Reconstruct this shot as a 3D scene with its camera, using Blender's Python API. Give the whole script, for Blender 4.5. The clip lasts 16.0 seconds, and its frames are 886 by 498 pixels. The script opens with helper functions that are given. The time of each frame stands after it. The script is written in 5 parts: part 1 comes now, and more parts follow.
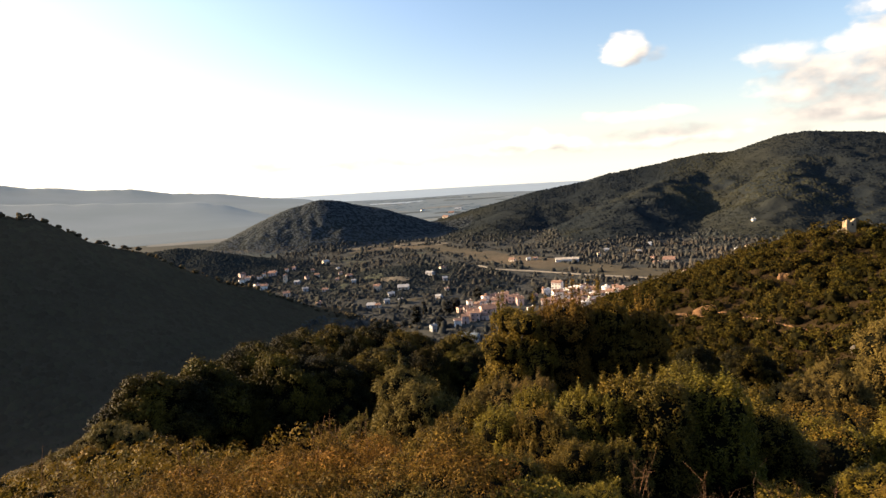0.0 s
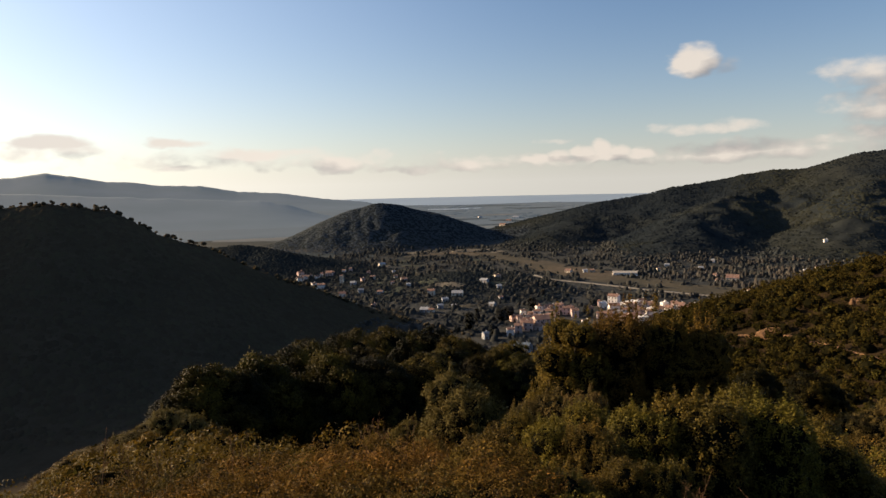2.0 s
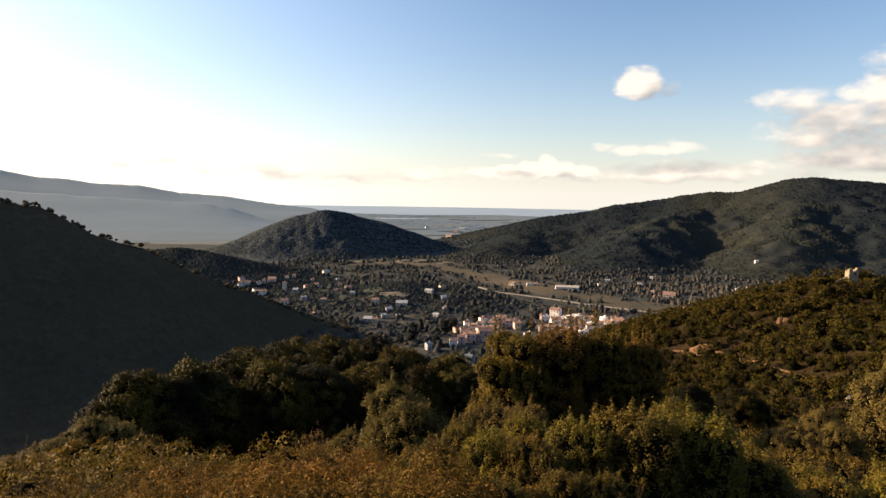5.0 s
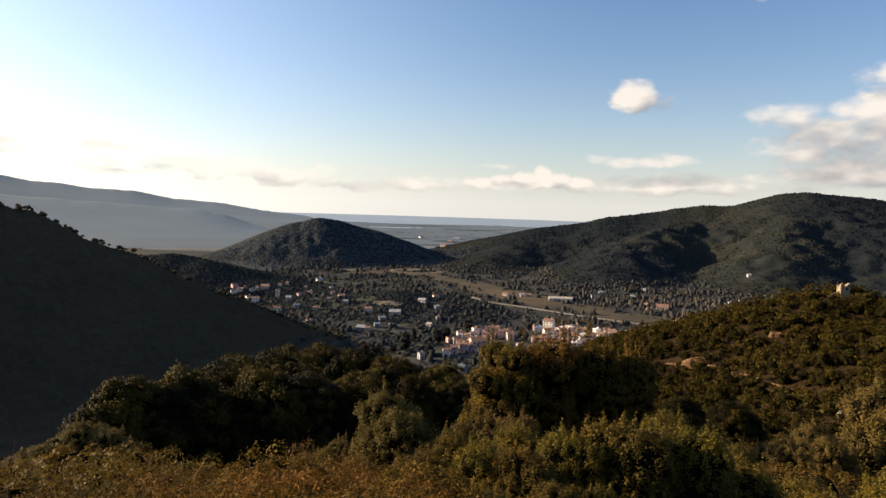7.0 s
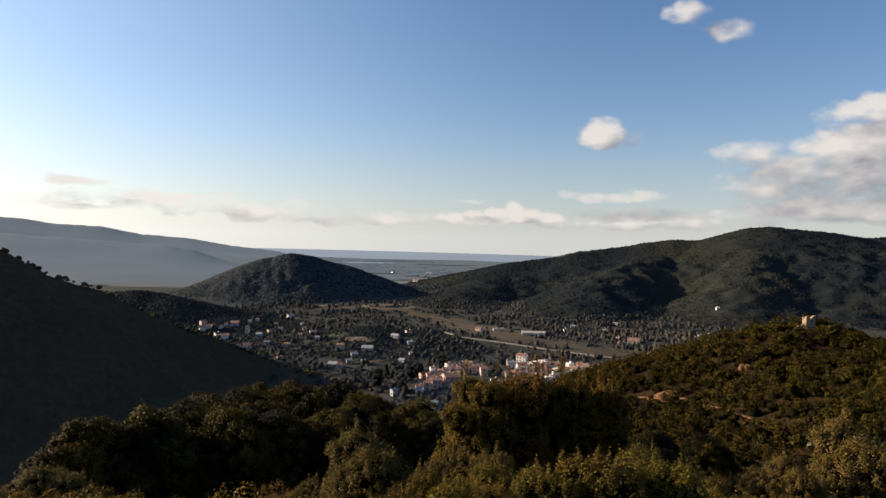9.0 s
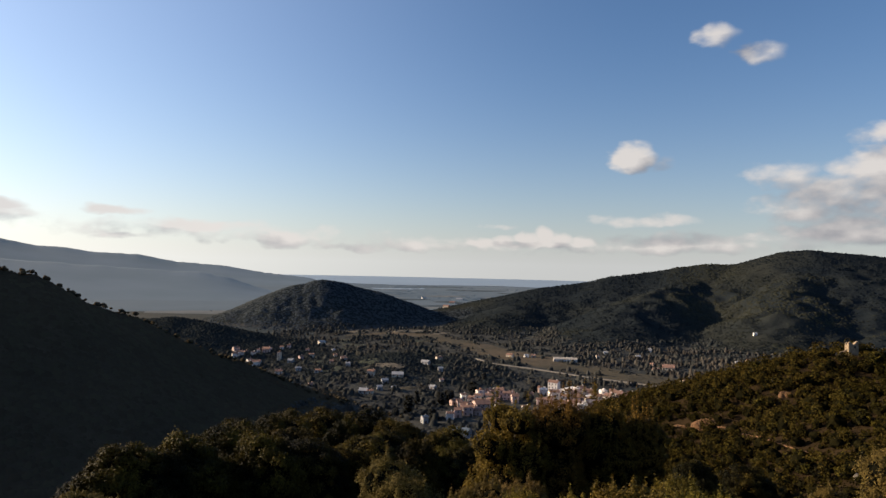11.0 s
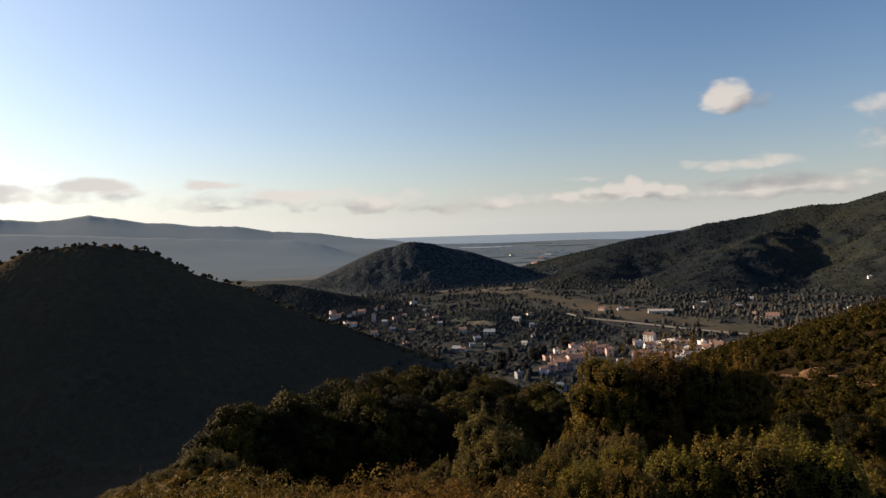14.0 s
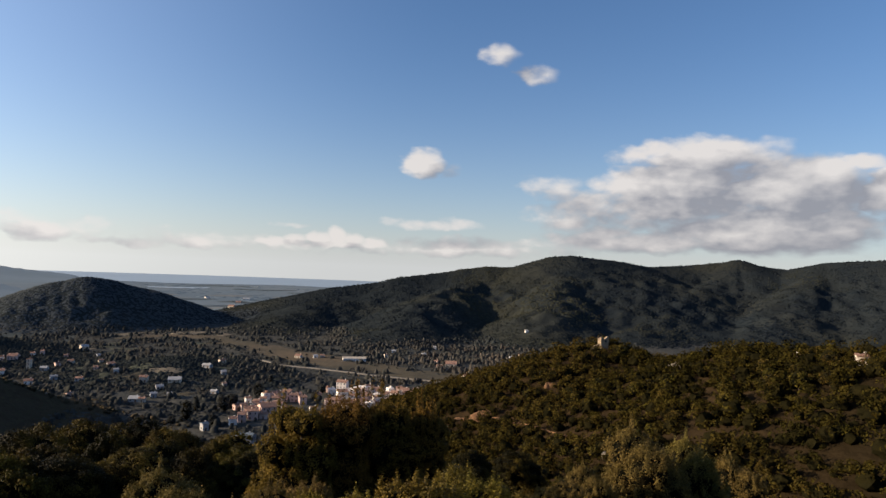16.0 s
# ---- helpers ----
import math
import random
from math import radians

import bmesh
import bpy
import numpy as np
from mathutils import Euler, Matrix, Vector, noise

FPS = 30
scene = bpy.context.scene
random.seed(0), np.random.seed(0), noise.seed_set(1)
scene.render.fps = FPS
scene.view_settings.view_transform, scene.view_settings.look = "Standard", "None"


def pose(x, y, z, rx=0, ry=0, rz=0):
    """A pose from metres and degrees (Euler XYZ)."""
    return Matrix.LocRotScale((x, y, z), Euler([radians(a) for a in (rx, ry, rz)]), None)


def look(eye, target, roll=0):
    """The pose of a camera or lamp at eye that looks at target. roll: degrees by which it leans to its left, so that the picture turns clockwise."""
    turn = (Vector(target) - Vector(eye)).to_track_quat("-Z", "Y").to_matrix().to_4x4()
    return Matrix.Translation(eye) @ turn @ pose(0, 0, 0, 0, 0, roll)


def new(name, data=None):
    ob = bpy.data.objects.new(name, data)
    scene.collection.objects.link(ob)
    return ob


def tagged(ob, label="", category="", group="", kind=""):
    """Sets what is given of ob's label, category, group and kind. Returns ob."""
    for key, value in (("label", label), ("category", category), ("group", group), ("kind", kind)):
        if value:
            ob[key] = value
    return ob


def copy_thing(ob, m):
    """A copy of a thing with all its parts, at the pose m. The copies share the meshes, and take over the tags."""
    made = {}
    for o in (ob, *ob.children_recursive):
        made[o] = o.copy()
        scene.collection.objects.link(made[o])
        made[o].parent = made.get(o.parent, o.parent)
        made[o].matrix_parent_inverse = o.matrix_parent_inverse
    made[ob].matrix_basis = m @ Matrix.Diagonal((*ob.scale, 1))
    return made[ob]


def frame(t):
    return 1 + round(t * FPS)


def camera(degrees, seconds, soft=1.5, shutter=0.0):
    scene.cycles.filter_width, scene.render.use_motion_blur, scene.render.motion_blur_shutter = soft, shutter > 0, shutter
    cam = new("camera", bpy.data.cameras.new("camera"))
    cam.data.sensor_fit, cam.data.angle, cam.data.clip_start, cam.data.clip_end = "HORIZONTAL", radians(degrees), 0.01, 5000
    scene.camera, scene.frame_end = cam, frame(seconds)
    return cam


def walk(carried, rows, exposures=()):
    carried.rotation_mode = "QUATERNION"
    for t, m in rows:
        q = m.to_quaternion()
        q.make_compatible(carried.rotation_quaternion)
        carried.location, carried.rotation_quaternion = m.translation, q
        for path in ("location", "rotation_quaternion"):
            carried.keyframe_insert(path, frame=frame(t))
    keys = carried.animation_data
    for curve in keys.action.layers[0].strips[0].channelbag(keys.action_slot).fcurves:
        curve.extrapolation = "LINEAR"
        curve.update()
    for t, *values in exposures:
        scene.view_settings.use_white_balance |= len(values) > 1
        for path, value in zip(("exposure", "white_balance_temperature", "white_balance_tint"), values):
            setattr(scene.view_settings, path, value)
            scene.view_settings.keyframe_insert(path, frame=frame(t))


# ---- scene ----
# ---------------------------------------------------------------- camera
# A viewer on a scrubby hilltop turns a hand-held phone slowly over the valley.
EYE = 120.0          # height of the eye above the valley floor
cam = camera(68.06, 16.0)
ROWS = [
    (0.0, 83.37, 3.28, 0.35), (0.5, 84.95, 4.16, 3.92), (1.0, 87.91, 3.38, 9.25), (1.5, 86.86, 3.96, 11.76),
    (2.0, 84.15, 1.32, 5.46), (2.5, 81.62, -0.91, -1.07), (3.0, 82.89, -0.70, -1.97), (3.5, 83.86, 0.0, 0.0),
    (4.0, 84.42, -0.40, 0.42), (6.5, 85.38, -1.89, 1.05), (7.0, 85.87, -1.79, 0.49), (7.5, 87.26, -0.84, 0.17),
    (8.0, 87.67, -1.52, -1.48), (10.5, 91.14, -1.65, -2.05), (11.0, 91.17, -1.30, 0.70), (11.5, 91.71, -1.33, 2.85),
    (12.0, 91.70, -0.35, 5.36), (12.5, 90.38, 0.14, 10.28), (13.0, 89.75, 4.22, 14.69), (13.5, 87.16, 3.58, 14.15),
    (14.0, 87.57, 1.82, 8.19), (14.5, 85.79, -0.41, 2.80), (15.0, 87.78, -1.72, -4.49), (15.5, 91.10, -1.78, -10.13),
    (16.0, 91.73, -2.34, -17.35),
]
EXPOSURES = [(0.0, 2.0, 6950, 10), (0.5, 1.55, 6600, 10), (1.0, 1.22, 6500, 10), (1.5, 0.9, 6300, 10), (2.0, 1.12, 6500, 10), (2.5, 1.85, 7000, 10), (3.5, 1.8, 6900, 10), (7.0, 1.43, 6400, 10), (8.0, 1.25, 6200, 10),
             (10.5, 1.08, 6000, 10), (12.0, 0.93, 5950, 10), (12.5, 0.93, 6000, 10), (13.0, 0.70, 5950, 10), (13.5, 0.86, 6150, 10), (14.0, 0.97, 6200, 10), (14.5, 1.05, 6300, 10), (15.0, 1.22, 6300, 10),
             (15.5, 1.12, 6000, 10), (16.0, 1.12, 5900, 10)]
walk(cam, [(t, pose(0, 0, EYE, rx, ry, rz)) for t, rx, ry, rz in ROWS], EXPOSURES)

# ---------------------------------------------------------------- sky and sun
SUN_AZ, SUN_EL = -76.0, 16.5      # degrees right of straight ahead, and up
world = bpy.data.worlds.new("sky")
scene.world = world
world.use_nodes = True
wt = world.node_tree
wn, wl = wt.nodes, wt.links
sky = wn.new("ShaderNodeTexSky")
sky.sky_type, sky.sun_disc = "NISHITA", False
sky.sun_elevation, sky.sun_rotation = radians(SUN_EL), radians(SUN_AZ)
sky.air_density, sky.dust_density, sky.ozone_density = 1.0, 1.0, 3.4
SKY = 0.060

# Clouds of an autumn afternoon: bearing and half-width in degrees, slope above the level and its half-height, weight.
CLOUDS = [
    (15.3, 0.160, 2.15, 0.0225, 1.3), (17.4, 0.150, 1.0, 0.010, 0.3),
    (21.5, 0.332, 1.4, 0.017, 0.42), (24.9, 0.301, 1.9, 0.016, 0.80),
    (38.9, 0.176, 7.0, 0.031, 1.3), (36.4, 0.136, 7.0, 0.036, 1.35), (45.1, 0.128, 6.5, 0.048, 1.5), (36.0, 0.098, 9.5, 0.036, 1.15),
    (43.2, 0.073, 10.0, 0.038, 1.3), (26.2, 0.127, 2.8, 0.019, 0.5), (27.7, 0.085, 3.2, 0.026, 0.75), (30.6, 0.063, 3.2, 0.021, 0.7),
    (52.5, 0.120, 4.0, 0.045, 1.2), (49.7, 0.161, 1.7, 0.012, 0.9), (37.0, 0.049, 14.0, 0.017, 0.75),
    (16.5, 0.068, 4.4, 0.009, 0.5), (2.6, 0.030, 1.5, 0.009, 0.9), (4.6, 0.035, 1.5, 0.012, 1.0), (6.6, 0.036, 1.5, 0.012, 0.95), (8.1, 0.039, 1.3, 0.016, 1.05), (9.5, 0.038, 1.2, 0.013, 1.0), (11.0, 0.033, 1.6, 0.010, 0.9), (7.0, 0.029, 5.2, 0.007, 0.8), (3.9, 0.057, 1.6, 0.005, 0.5),
    (18.6, 0.035, 6.8, 0.016, 0.6), (-14.3, 0.030, 2.3, 0.016, 0.95), (-3.2, 0.024, 2.8, 0.008, 0.5), (25.4, 0.043, 2.2, 0.009, 0.6),
    (-43.9, 0.0556, 3.9, 0.013, 1.0), (-48.6, 0.061, 2.8, 0.011, 0.9), (-36.5, 0.0626, 3.7, 0.012, 1.1), (-27.6, 0.0616, 2.6, 0.008, 0.8),
    (-20.6, 0.043, 4.6, 0.011, 0.85), (-26.9, 0.028, 2.4, 0.005, 0.5), (-9.0, 0.021, 3.0, 0.007, 0.5), (-1.2, 0.023, 2.0, 0.007, 0.5), (-46.7, 0.087, 0.8, 0.006, 0.5),
    # low thin bands that run together towards the horizon
    (4.0, 0.028, 15.0, 0.010, 0.26), (21.0, 0.036, 10.0, 0.014, 0.45), (-20.0, 0.038, 13.0, 0.012, 0.26), (-40.0, 0.050, 9.0, 0.013, 0.4),
]
cg = bpy.data.node_groups.new("cloud_field", "ShaderNodeTree")
cg.interface.new_socket("Place", in_out="INPUT", socket_type="NodeSocketVector")
cg.interface.new_socket("Field", in_out="OUTPUT", socket_type="NodeSocketFloat")
cn, cl = cg.nodes, cg.links
c_in, c_out = cn.new("NodeGroupInput"), cn.new("NodeGroupOutput")


def maths(nodes, links, op, a, b=None, c=None, clamp=False):
    n = nodes.new("ShaderNodeMath")
    n.operation, n.use_clamp = op, clamp
    for k, v in enumerate((a, b, c)):
        if v is None:
            continue
        if isinstance(v, (int, float)):
            n.inputs[k].default_value = v
        else:
            links.new(v, n.inputs[k])
    return n.outputs[0]


def vectors(nodes, links, op, a, b):
    n = nodes.new("ShaderNodeVectorMath")
    n.operation = op
    for k, v in enumerate((a, b)):
        if isinstance(v, tuple):
            n.inputs[k].default_value = v
        else:
            links.new(v, n.inputs[k])
    return n.outputs["Value"] if op == "DOT_PRODUCT" else n.outputs["Vector"]


# billows bend the outline of every cloud
bend = cn.new("ShaderNodeTexNoise")
bend.inputs["Scale"].default_value, bend.inputs["Detail"].default_value = 22.0, 3.0
flat = vectors(cn, cl, "MULTIPLY", c_in.outputs["Place"], (1.0, 1.7, 1.0))
cl.new(flat, bend.inputs["Vector"])
bent = vectors(cn, cl, "MULTIPLY", vectors(cn, cl, "SUBTRACT", bend.outputs["Color"], (0.5, 0.5, 0.5)), (0.035, 0.018, 0.0))
spot = vectors(cn, cl, "ADD", c_in.outputs["Place"], bent)
field = None
for az, te, wa, wt_, weight in CLOUDS:
    q = vectors(cn, cl, "MULTIPLY", vectors(cn, cl, "SUBTRACT", spot, (radians(az), te, 0.0)), (1 / radians(wa), 1 / wt_, 0.0))
    v = maths(cn, cl, "MULTIPLY_ADD", vectors(cn, cl, "DOT_PRODUCT", q, q), -weight, weight)
    field = v if field is None else maths(cn, cl, "MAXIMUM", field, v)
puff = cn.new("ShaderNodeTexNoise")
puff.inputs["Scale"].default_value, puff.inputs["Detail"].default_value, puff.inputs["Roughness"].default_value = 44.0, 5.0, 0.52
cl.new(flat, puff.inputs["Vector"])
billow = cn.new("ShaderNodeTexNoise")
billow.inputs["Scale"].default_value, billow.inputs["Detail"].default_value = 17.0, 2.0
cl.new(flat, billow.inputs["Vector"])
field = maths(cn, cl, "ADD", maths(cn, cl, "MAXIMUM", field, -1.0), maths(cn, cl, "MULTIPLY_ADD", puff.outputs["Fac"], 0.9, -0.45))
field = maths(cn, cl, "ADD", field, maths(cn, cl, "MULTIPLY_ADD", billow.outputs["Fac"], 1.8, -0.9))
cl.new(field, c_out.inputs["Field"])

where = wn.new("ShaderNodeTexCoord")
axes = wn.new("ShaderNodeSeparateXYZ")
wl.new(where.outputs["Generated"], axes.inputs[0])
level = maths(wn, wl, "SQRT", maths(wn, wl, "ADD", maths(wn, wl, "MULTIPLY", axes.outputs[0], axes.outputs[0]),
                                    maths(wn, wl, "MULTIPLY_ADD", axes.outputs[1], axes.outputs[1], 1e-6)))
rise = maths(wn, wl, "DIVIDE", axes.outputs[2], level)
bearing = maths(wn, wl, "ARCTAN2", axes.outputs[0], axes.outputs[1])
place = wn.new("ShaderNodeCombineXYZ")
wl.new(bearing, place.inputs[0])
wl.new(rise, place.inputs[1])
fields = []
for shift in ((0.0, 0.0, 0.0), (-0.028, 0.026, 0.0)):
    grp = wn.new("ShaderNodeGroup")
    grp.node_tree = cg
    wl.new(vectors(wn, wl, "ADD", place.outputs[0], shift), grp.inputs["Place"])
    fields.append(grp.outputs["Field"])
cover = wn.new("ShaderNodeMapRange")
cover.interpolation_type = "SMOOTHSTEP"
cover.inputs["From Min"].default_value, cover.inputs["From Max"].default_value = -0.22, 0.85
cover.inputs["To Max"].default_value = 0.94
wl.new(fields[0], cover.inputs["Value"])
lit = maths(wn, wl, "MULTIPLY_ADD", maths(wn, wl, "SUBTRACT", fields[0], fields[1]), 0.62, 0.26, clamp=True)
tone = wn.new("ShaderNodeMix")
tone.data_type = "RGBA"
tone.inputs["A"].default_value, tone.inputs["B"].default_value = (0.150, 0.143, 0.146, 1), (0.385, 0.342, 0.298, 1)
# how near a direction lies to the sun: haze is bright there and clouds turn their shaded side
toward = vectors(wn, wl, "DOT_PRODUCT", where.outputs["Generated"], (math.sin(radians(SUN_AZ)) * math.cos(radians(SUN_EL)), math.cos(radians(SUN_AZ)) * math.cos(radians(SUN_EL)), math.sin(radians(SUN_EL))))
against = maths(wn, wl, "MULTIPLY_ADD", maths(wn, wl, "MULTIPLY_ADD", toward, 3.0, -1.65, clamp=True), -0.45, 1.0)
wl.new(maths(wn, wl, "MULTIPLY", lit, against), tone.inputs["Factor"])

# pale haze low over the horizon, all round
pale = wn.new("ShaderNodeMix")
pale.data_type = "RGBA"
haze = maths(wn, wl, "MULTIPLY", maths(wn, wl, "EXPONENT", maths(wn, wl, "MULTIPLY", maths(wn, wl, "MAXIMUM", rise, 0.0), -11.0)), 0.72)
wl.new(haze, pale.inputs["Factor"])
dim = wn.new("ShaderNodeVectorMath")
dim.operation = "MULTIPLY"
dim.inputs[1].default_value = (SKY * 0.955, SKY * 0.985, SKY * 1.04)
wl.new(sky.outputs["Color"], dim.inputs[0])
glow = maths(wn, wl, "MULTIPLY", maths(wn, wl, "POWER", maths(wn, wl, "MAXIMUM", toward, 0.0), 2.0), 0.16)
veil = wn.new("ShaderNodeVectorMath")
veil.operation = "SCALE"
veil.inputs[0].default_value = (1.0, 0.97, 0.95)
wl.new(glow, veil.inputs["Scale"])
wl.new(vectors(wn, wl, "ADD", dim.outputs["Vector"], veil.outputs["Vector"]), pale.inputs["A"])
low = wn.new("ShaderNodeVectorMath")
low.operation = "ADD"
low.inputs[0].default_value = (0.384, 0.365, 0.332)
near_sun = wn.new("ShaderNodeVectorMath")
near_sun.operation = "MULTIPLY"
near_sun.inputs[1].default_value = (2.7, 2.6, 2.15)
wl.new(veil.outputs["Vector"], near_sun.inputs[0])
wl.new(near_sun.outputs["Vector"], low.inputs[1])
wl.new(low.outputs["Vector"], pale.inputs["B"])
over = wn.new("ShaderNodeMix")
over.data_type = "RGBA"
wl.new(cover.outputs["Result"], over.inputs["Factor"])
wl.new(pale.outputs["Result"], over.inputs["A"])
wl.new(vectors(wn, wl, "ADD", tone.outputs["Result"], vectors(wn, wl, "MULTIPLY", veil.outputs["Vector"], (0.6, 0.6, 0.58))), over.inputs["B"])
wl.new(over.outputs["Result"], wn["Background"].inputs["Color"])

sun = new("sun", bpy.data.lights.new("sun", "SUN"))
sun.data.energy, sun.data.angle, sun.data.color = 5.0, radians(0.55), (1.0, 0.75, 0.48)
sa, se = radians(SUN_AZ), radians(SUN_EL)
sun_dir = Vector((math.sin(sa) * math.cos(se), math.cos(sa) * math.cos(se), math.sin(se)))
sun.matrix_world = look((0, 0, 400), Vector((0, 0, 400)) - sun_dir)


# ---------------------------------------------------------------- materials
def material(name, base, second=None, scale=1.0, rough=0.85, bump=0.0, fine=0.0, island=0.0, translucent=0.0,
             spread=(0.35, 0.65), metal=0.0, spec=0.06, third=None, per_object=0.0):
    """A rough natural surface: two colours mixed by noise at two scales, optional leaf light and variation piece by piece."""
    m = bpy.data.materials.new(name)
    m.use_nodes = True
    nt = m.node_tree
    n, l = nt.nodes, nt.links
    b = n["Principled BSDF"]
    b.inputs["Roughness"].default_value = rough
    b.inputs["Metallic"].default_value = metal
    b.inputs["Specular IOR Level"].default_value = spec
    geo = n.new("ShaderNodeNewGeometry")
    coarse = n.new("ShaderNodeTexNoise")
    coarse.inputs["Scale"].default_value = scale
    coarse.inputs["Detail"].default_value = 6
    l.new(geo.outputs["Position"], coarse.inputs["Vector"])
    ramp = n.new("ShaderNodeMapRange")
    ramp.inputs["From Min"].default_value, ramp.inputs["From Max"].default_value = spread
    l.new(coarse.outputs["Fac"], ramp.inputs["Value"])
    mix = n.new("ShaderNodeMix")
    mix.data_type = "RGBA"
    mix.inputs["A"].default_value = (*base, 1)
    mix.inputs["B"].default_value = (*(second or [c * 0.7 for c in base]), 1)
    l.new(ramp.outputs["Result"], mix.inputs["Factor"])
    out = mix.outputs["Result"]
    if third:
        wide = n.new("ShaderNodeTexNoise")
        wide.inputs["Scale"].default_value = scale * 0.17
        wide.inputs["Detail"].default_value = 4
        l.new(geo.outputs["Position"], wide.inputs["Vector"])
        ramp3 = n.new("ShaderNodeMapRange")
        ramp3.inputs["From Min"].default_value, ramp3.inputs["From Max"].default_value = 0.48, 0.62
        l.new(wide.outputs["Fac"], ramp3.inputs["Value"])
        mix3 = n.new("ShaderNodeMix")
        mix3.data_type = "RGBA"
        mix3.inputs["B"].default_value = (*third, 1)
        l.new(out, mix3.inputs["A"])
        l.new(ramp3.outputs["Result"], mix3.inputs["Factor"])
        out = mix3.outputs["Result"]
    if island or per_object:
        hsv = n.new("ShaderNodeHueSaturation")
        l.new(out, hsv.inputs["Color"])
        if island:
            vary = n.new("ShaderNodeMapRange")
            vary.inputs["To Min"].default_value, vary.inputs["To Max"].default_value = 1 - island, 1 + island
            l.new(geo.outputs["Random Per Island"], vary.inputs["Value"])
            l.new(vary.outputs["Result"], hsv.inputs["Value"])
        info = n.new("ShaderNodeObjectInfo")
        hue = n.new("ShaderNodeMapRange")
        hue.inputs["To Min"].default_value = 0.5 - 0.03 * (per_object or 0.4)
        hue.inputs["To Max"].default_value = 0.5 + 0.03 * (per_object or 0.4)
        l.new(info.outputs["Random"] if per_object else geo.outputs["Random Per Island"], hue.inputs["Value"])
        l.new(hue.outputs["Result"], hsv.inputs["Hue"])
        out = hsv.outputs["Color"]
    if fine:
        grain = n.new("ShaderNodeTexNoise")
        grain.inputs["Scale"].default_value = scale * 9
        grain.inputs["Detail"].default_value = 5
        l.new(geo.outputs["Position"], grain.inputs["Vector"])
        gr = n.new("ShaderNodeMapRange")
        gr.inputs["To Min"].default_value, gr.inputs["To Max"].default_value = 1 - fine, 1 + fine
        l.new(grain.outputs["Fac"], gr.inputs["Value"])
        sc = n.new("ShaderNodeVectorMath")
        sc.operation = "SCALE"
        l.new(out, sc.inputs[0])
        l.new(gr.outputs["Result"], sc.inputs["Scale"])
        out = sc.outputs["Vector"]
        if bump:
            bp = n.new("ShaderNodeBump")
            bp.inputs["Strength"].default_value = bump
            bp.inputs["Distance"].default_value = min(0.5 / scale, 4.0)
            l.new(grain.outputs["Fac"], bp.inputs["Height"])
            l.new(bp.outputs["Normal"], b.inputs["Normal"])
    l.new(out, b.inputs["Base Color"])
    if translucent:
        tr = n.new("ShaderNodeBsdfTranslucent")
        l.new(out, tr.inputs["Color"])
        mx = n.new("ShaderNodeMixShader")
        mx.inputs[0].default_value = translucent
        l.new(b.outputs["BSDF"], mx.inputs[1])
        l.new(tr.outputs["BSDF"], mx.inputs[2])
        l.new(mx.outputs["Shader"], n["Material Output"].inputs["Surface"])
    return m


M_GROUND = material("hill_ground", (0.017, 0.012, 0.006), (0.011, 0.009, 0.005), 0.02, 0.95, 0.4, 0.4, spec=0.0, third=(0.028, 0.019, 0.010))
M_BARK = material("bark", (0.11, 0.085, 0.06), (0.06, 0.05, 0.04), 3.0, 0.9, 0.5, 0.4)
M_LEAF_OAK = material("oak_leaf", (0.0760, 0.0520, 0.0088), (0.1250, 0.0780, 0.0120), 0.9, 0.6, island=0.6, translucent=0.24, per_object=0.5)
# Patches of golden and near-black leaf paint in sunlit tops and shaded fronts.
M_LEAF_DARK = material("holm_oak_leaf_sun_and_shade", (0.0095, 0.0088, 0.0017), (0.0780, 0.0580, 0.0082), 0.35, 0.6, island=0.6, translucent=0.12, per_object=0.5, spread=(0.40, 0.64))
M_LEAF_PALE = material("mastic_leaf", (0.123, 0.0898, 0.0229), (0.0792, 0.0616, 0.0158), 1.2, 0.6, island=0.45, translucent=0.22, per_object=0.6)
M_LEAF_BRIGHT = material("strawberry_tree_leaf", (0.118, 0.084, 0.012), (0.060, 0.047, 0.0078), 1.2, 0.55, island=0.65, translucent=0.2, per_object=0.5)
M_LEAF_HEATH = material("tree_heath_leaf", (0.148, 0.100, 0.0145), (0.074, 0.057, 0.0094), 1.2, 0.55, island=0.65, translucent=0.2, per_object=0.5)
M_LEAF_DRY = material("dry_heath_leaf", (0.142, 0.082, 0.0130), (0.0760, 0.0530, 0.0085), 1.1, 0.7, island=0.8, translucent=0.24, per_object=0.6, third=(0.0480, 0.0420, 0.0078))
# Near-black filling that paints the shade seen between leaf clumps.
M_CORE = material("crown_inner_shade", (0.008, 0.007, 0.004), (0.005, 0.005, 0.003), 1.0, 0.95, spec=0.0)
M_SCRUB = material("scrub_crown", (0.0345, 0.0262, 0.0053), (0.0150, 0.0130, 0.0036), 0.05, 0.8, island=0.40, translucent=0.12, spec=0.0, third=(0.041, 0.0300, 0.0072))
# The same painted inner shade for bushes, slightly lighter.
M_SCRUB_CORE = material("scrub_inner_shade", (0.011, 0.0095, 0.0035), (0.007, 0.0065, 0.003), 0.2, 0.9, spec=0.0)
# Crowns tinted blue: aerial haze is painted into the base colour.
M_WOOD_FAR = material("far_wood_crown_haze_tint", (0.0265, 0.0315, 0.0330), (0.0155, 0.0212, 0.0275), 0.016, 0.95, island=0.16, spec=0.0, translucent=0.4, third=(0.041, 0.043, 0.032), spread=(0.34, 0.66))
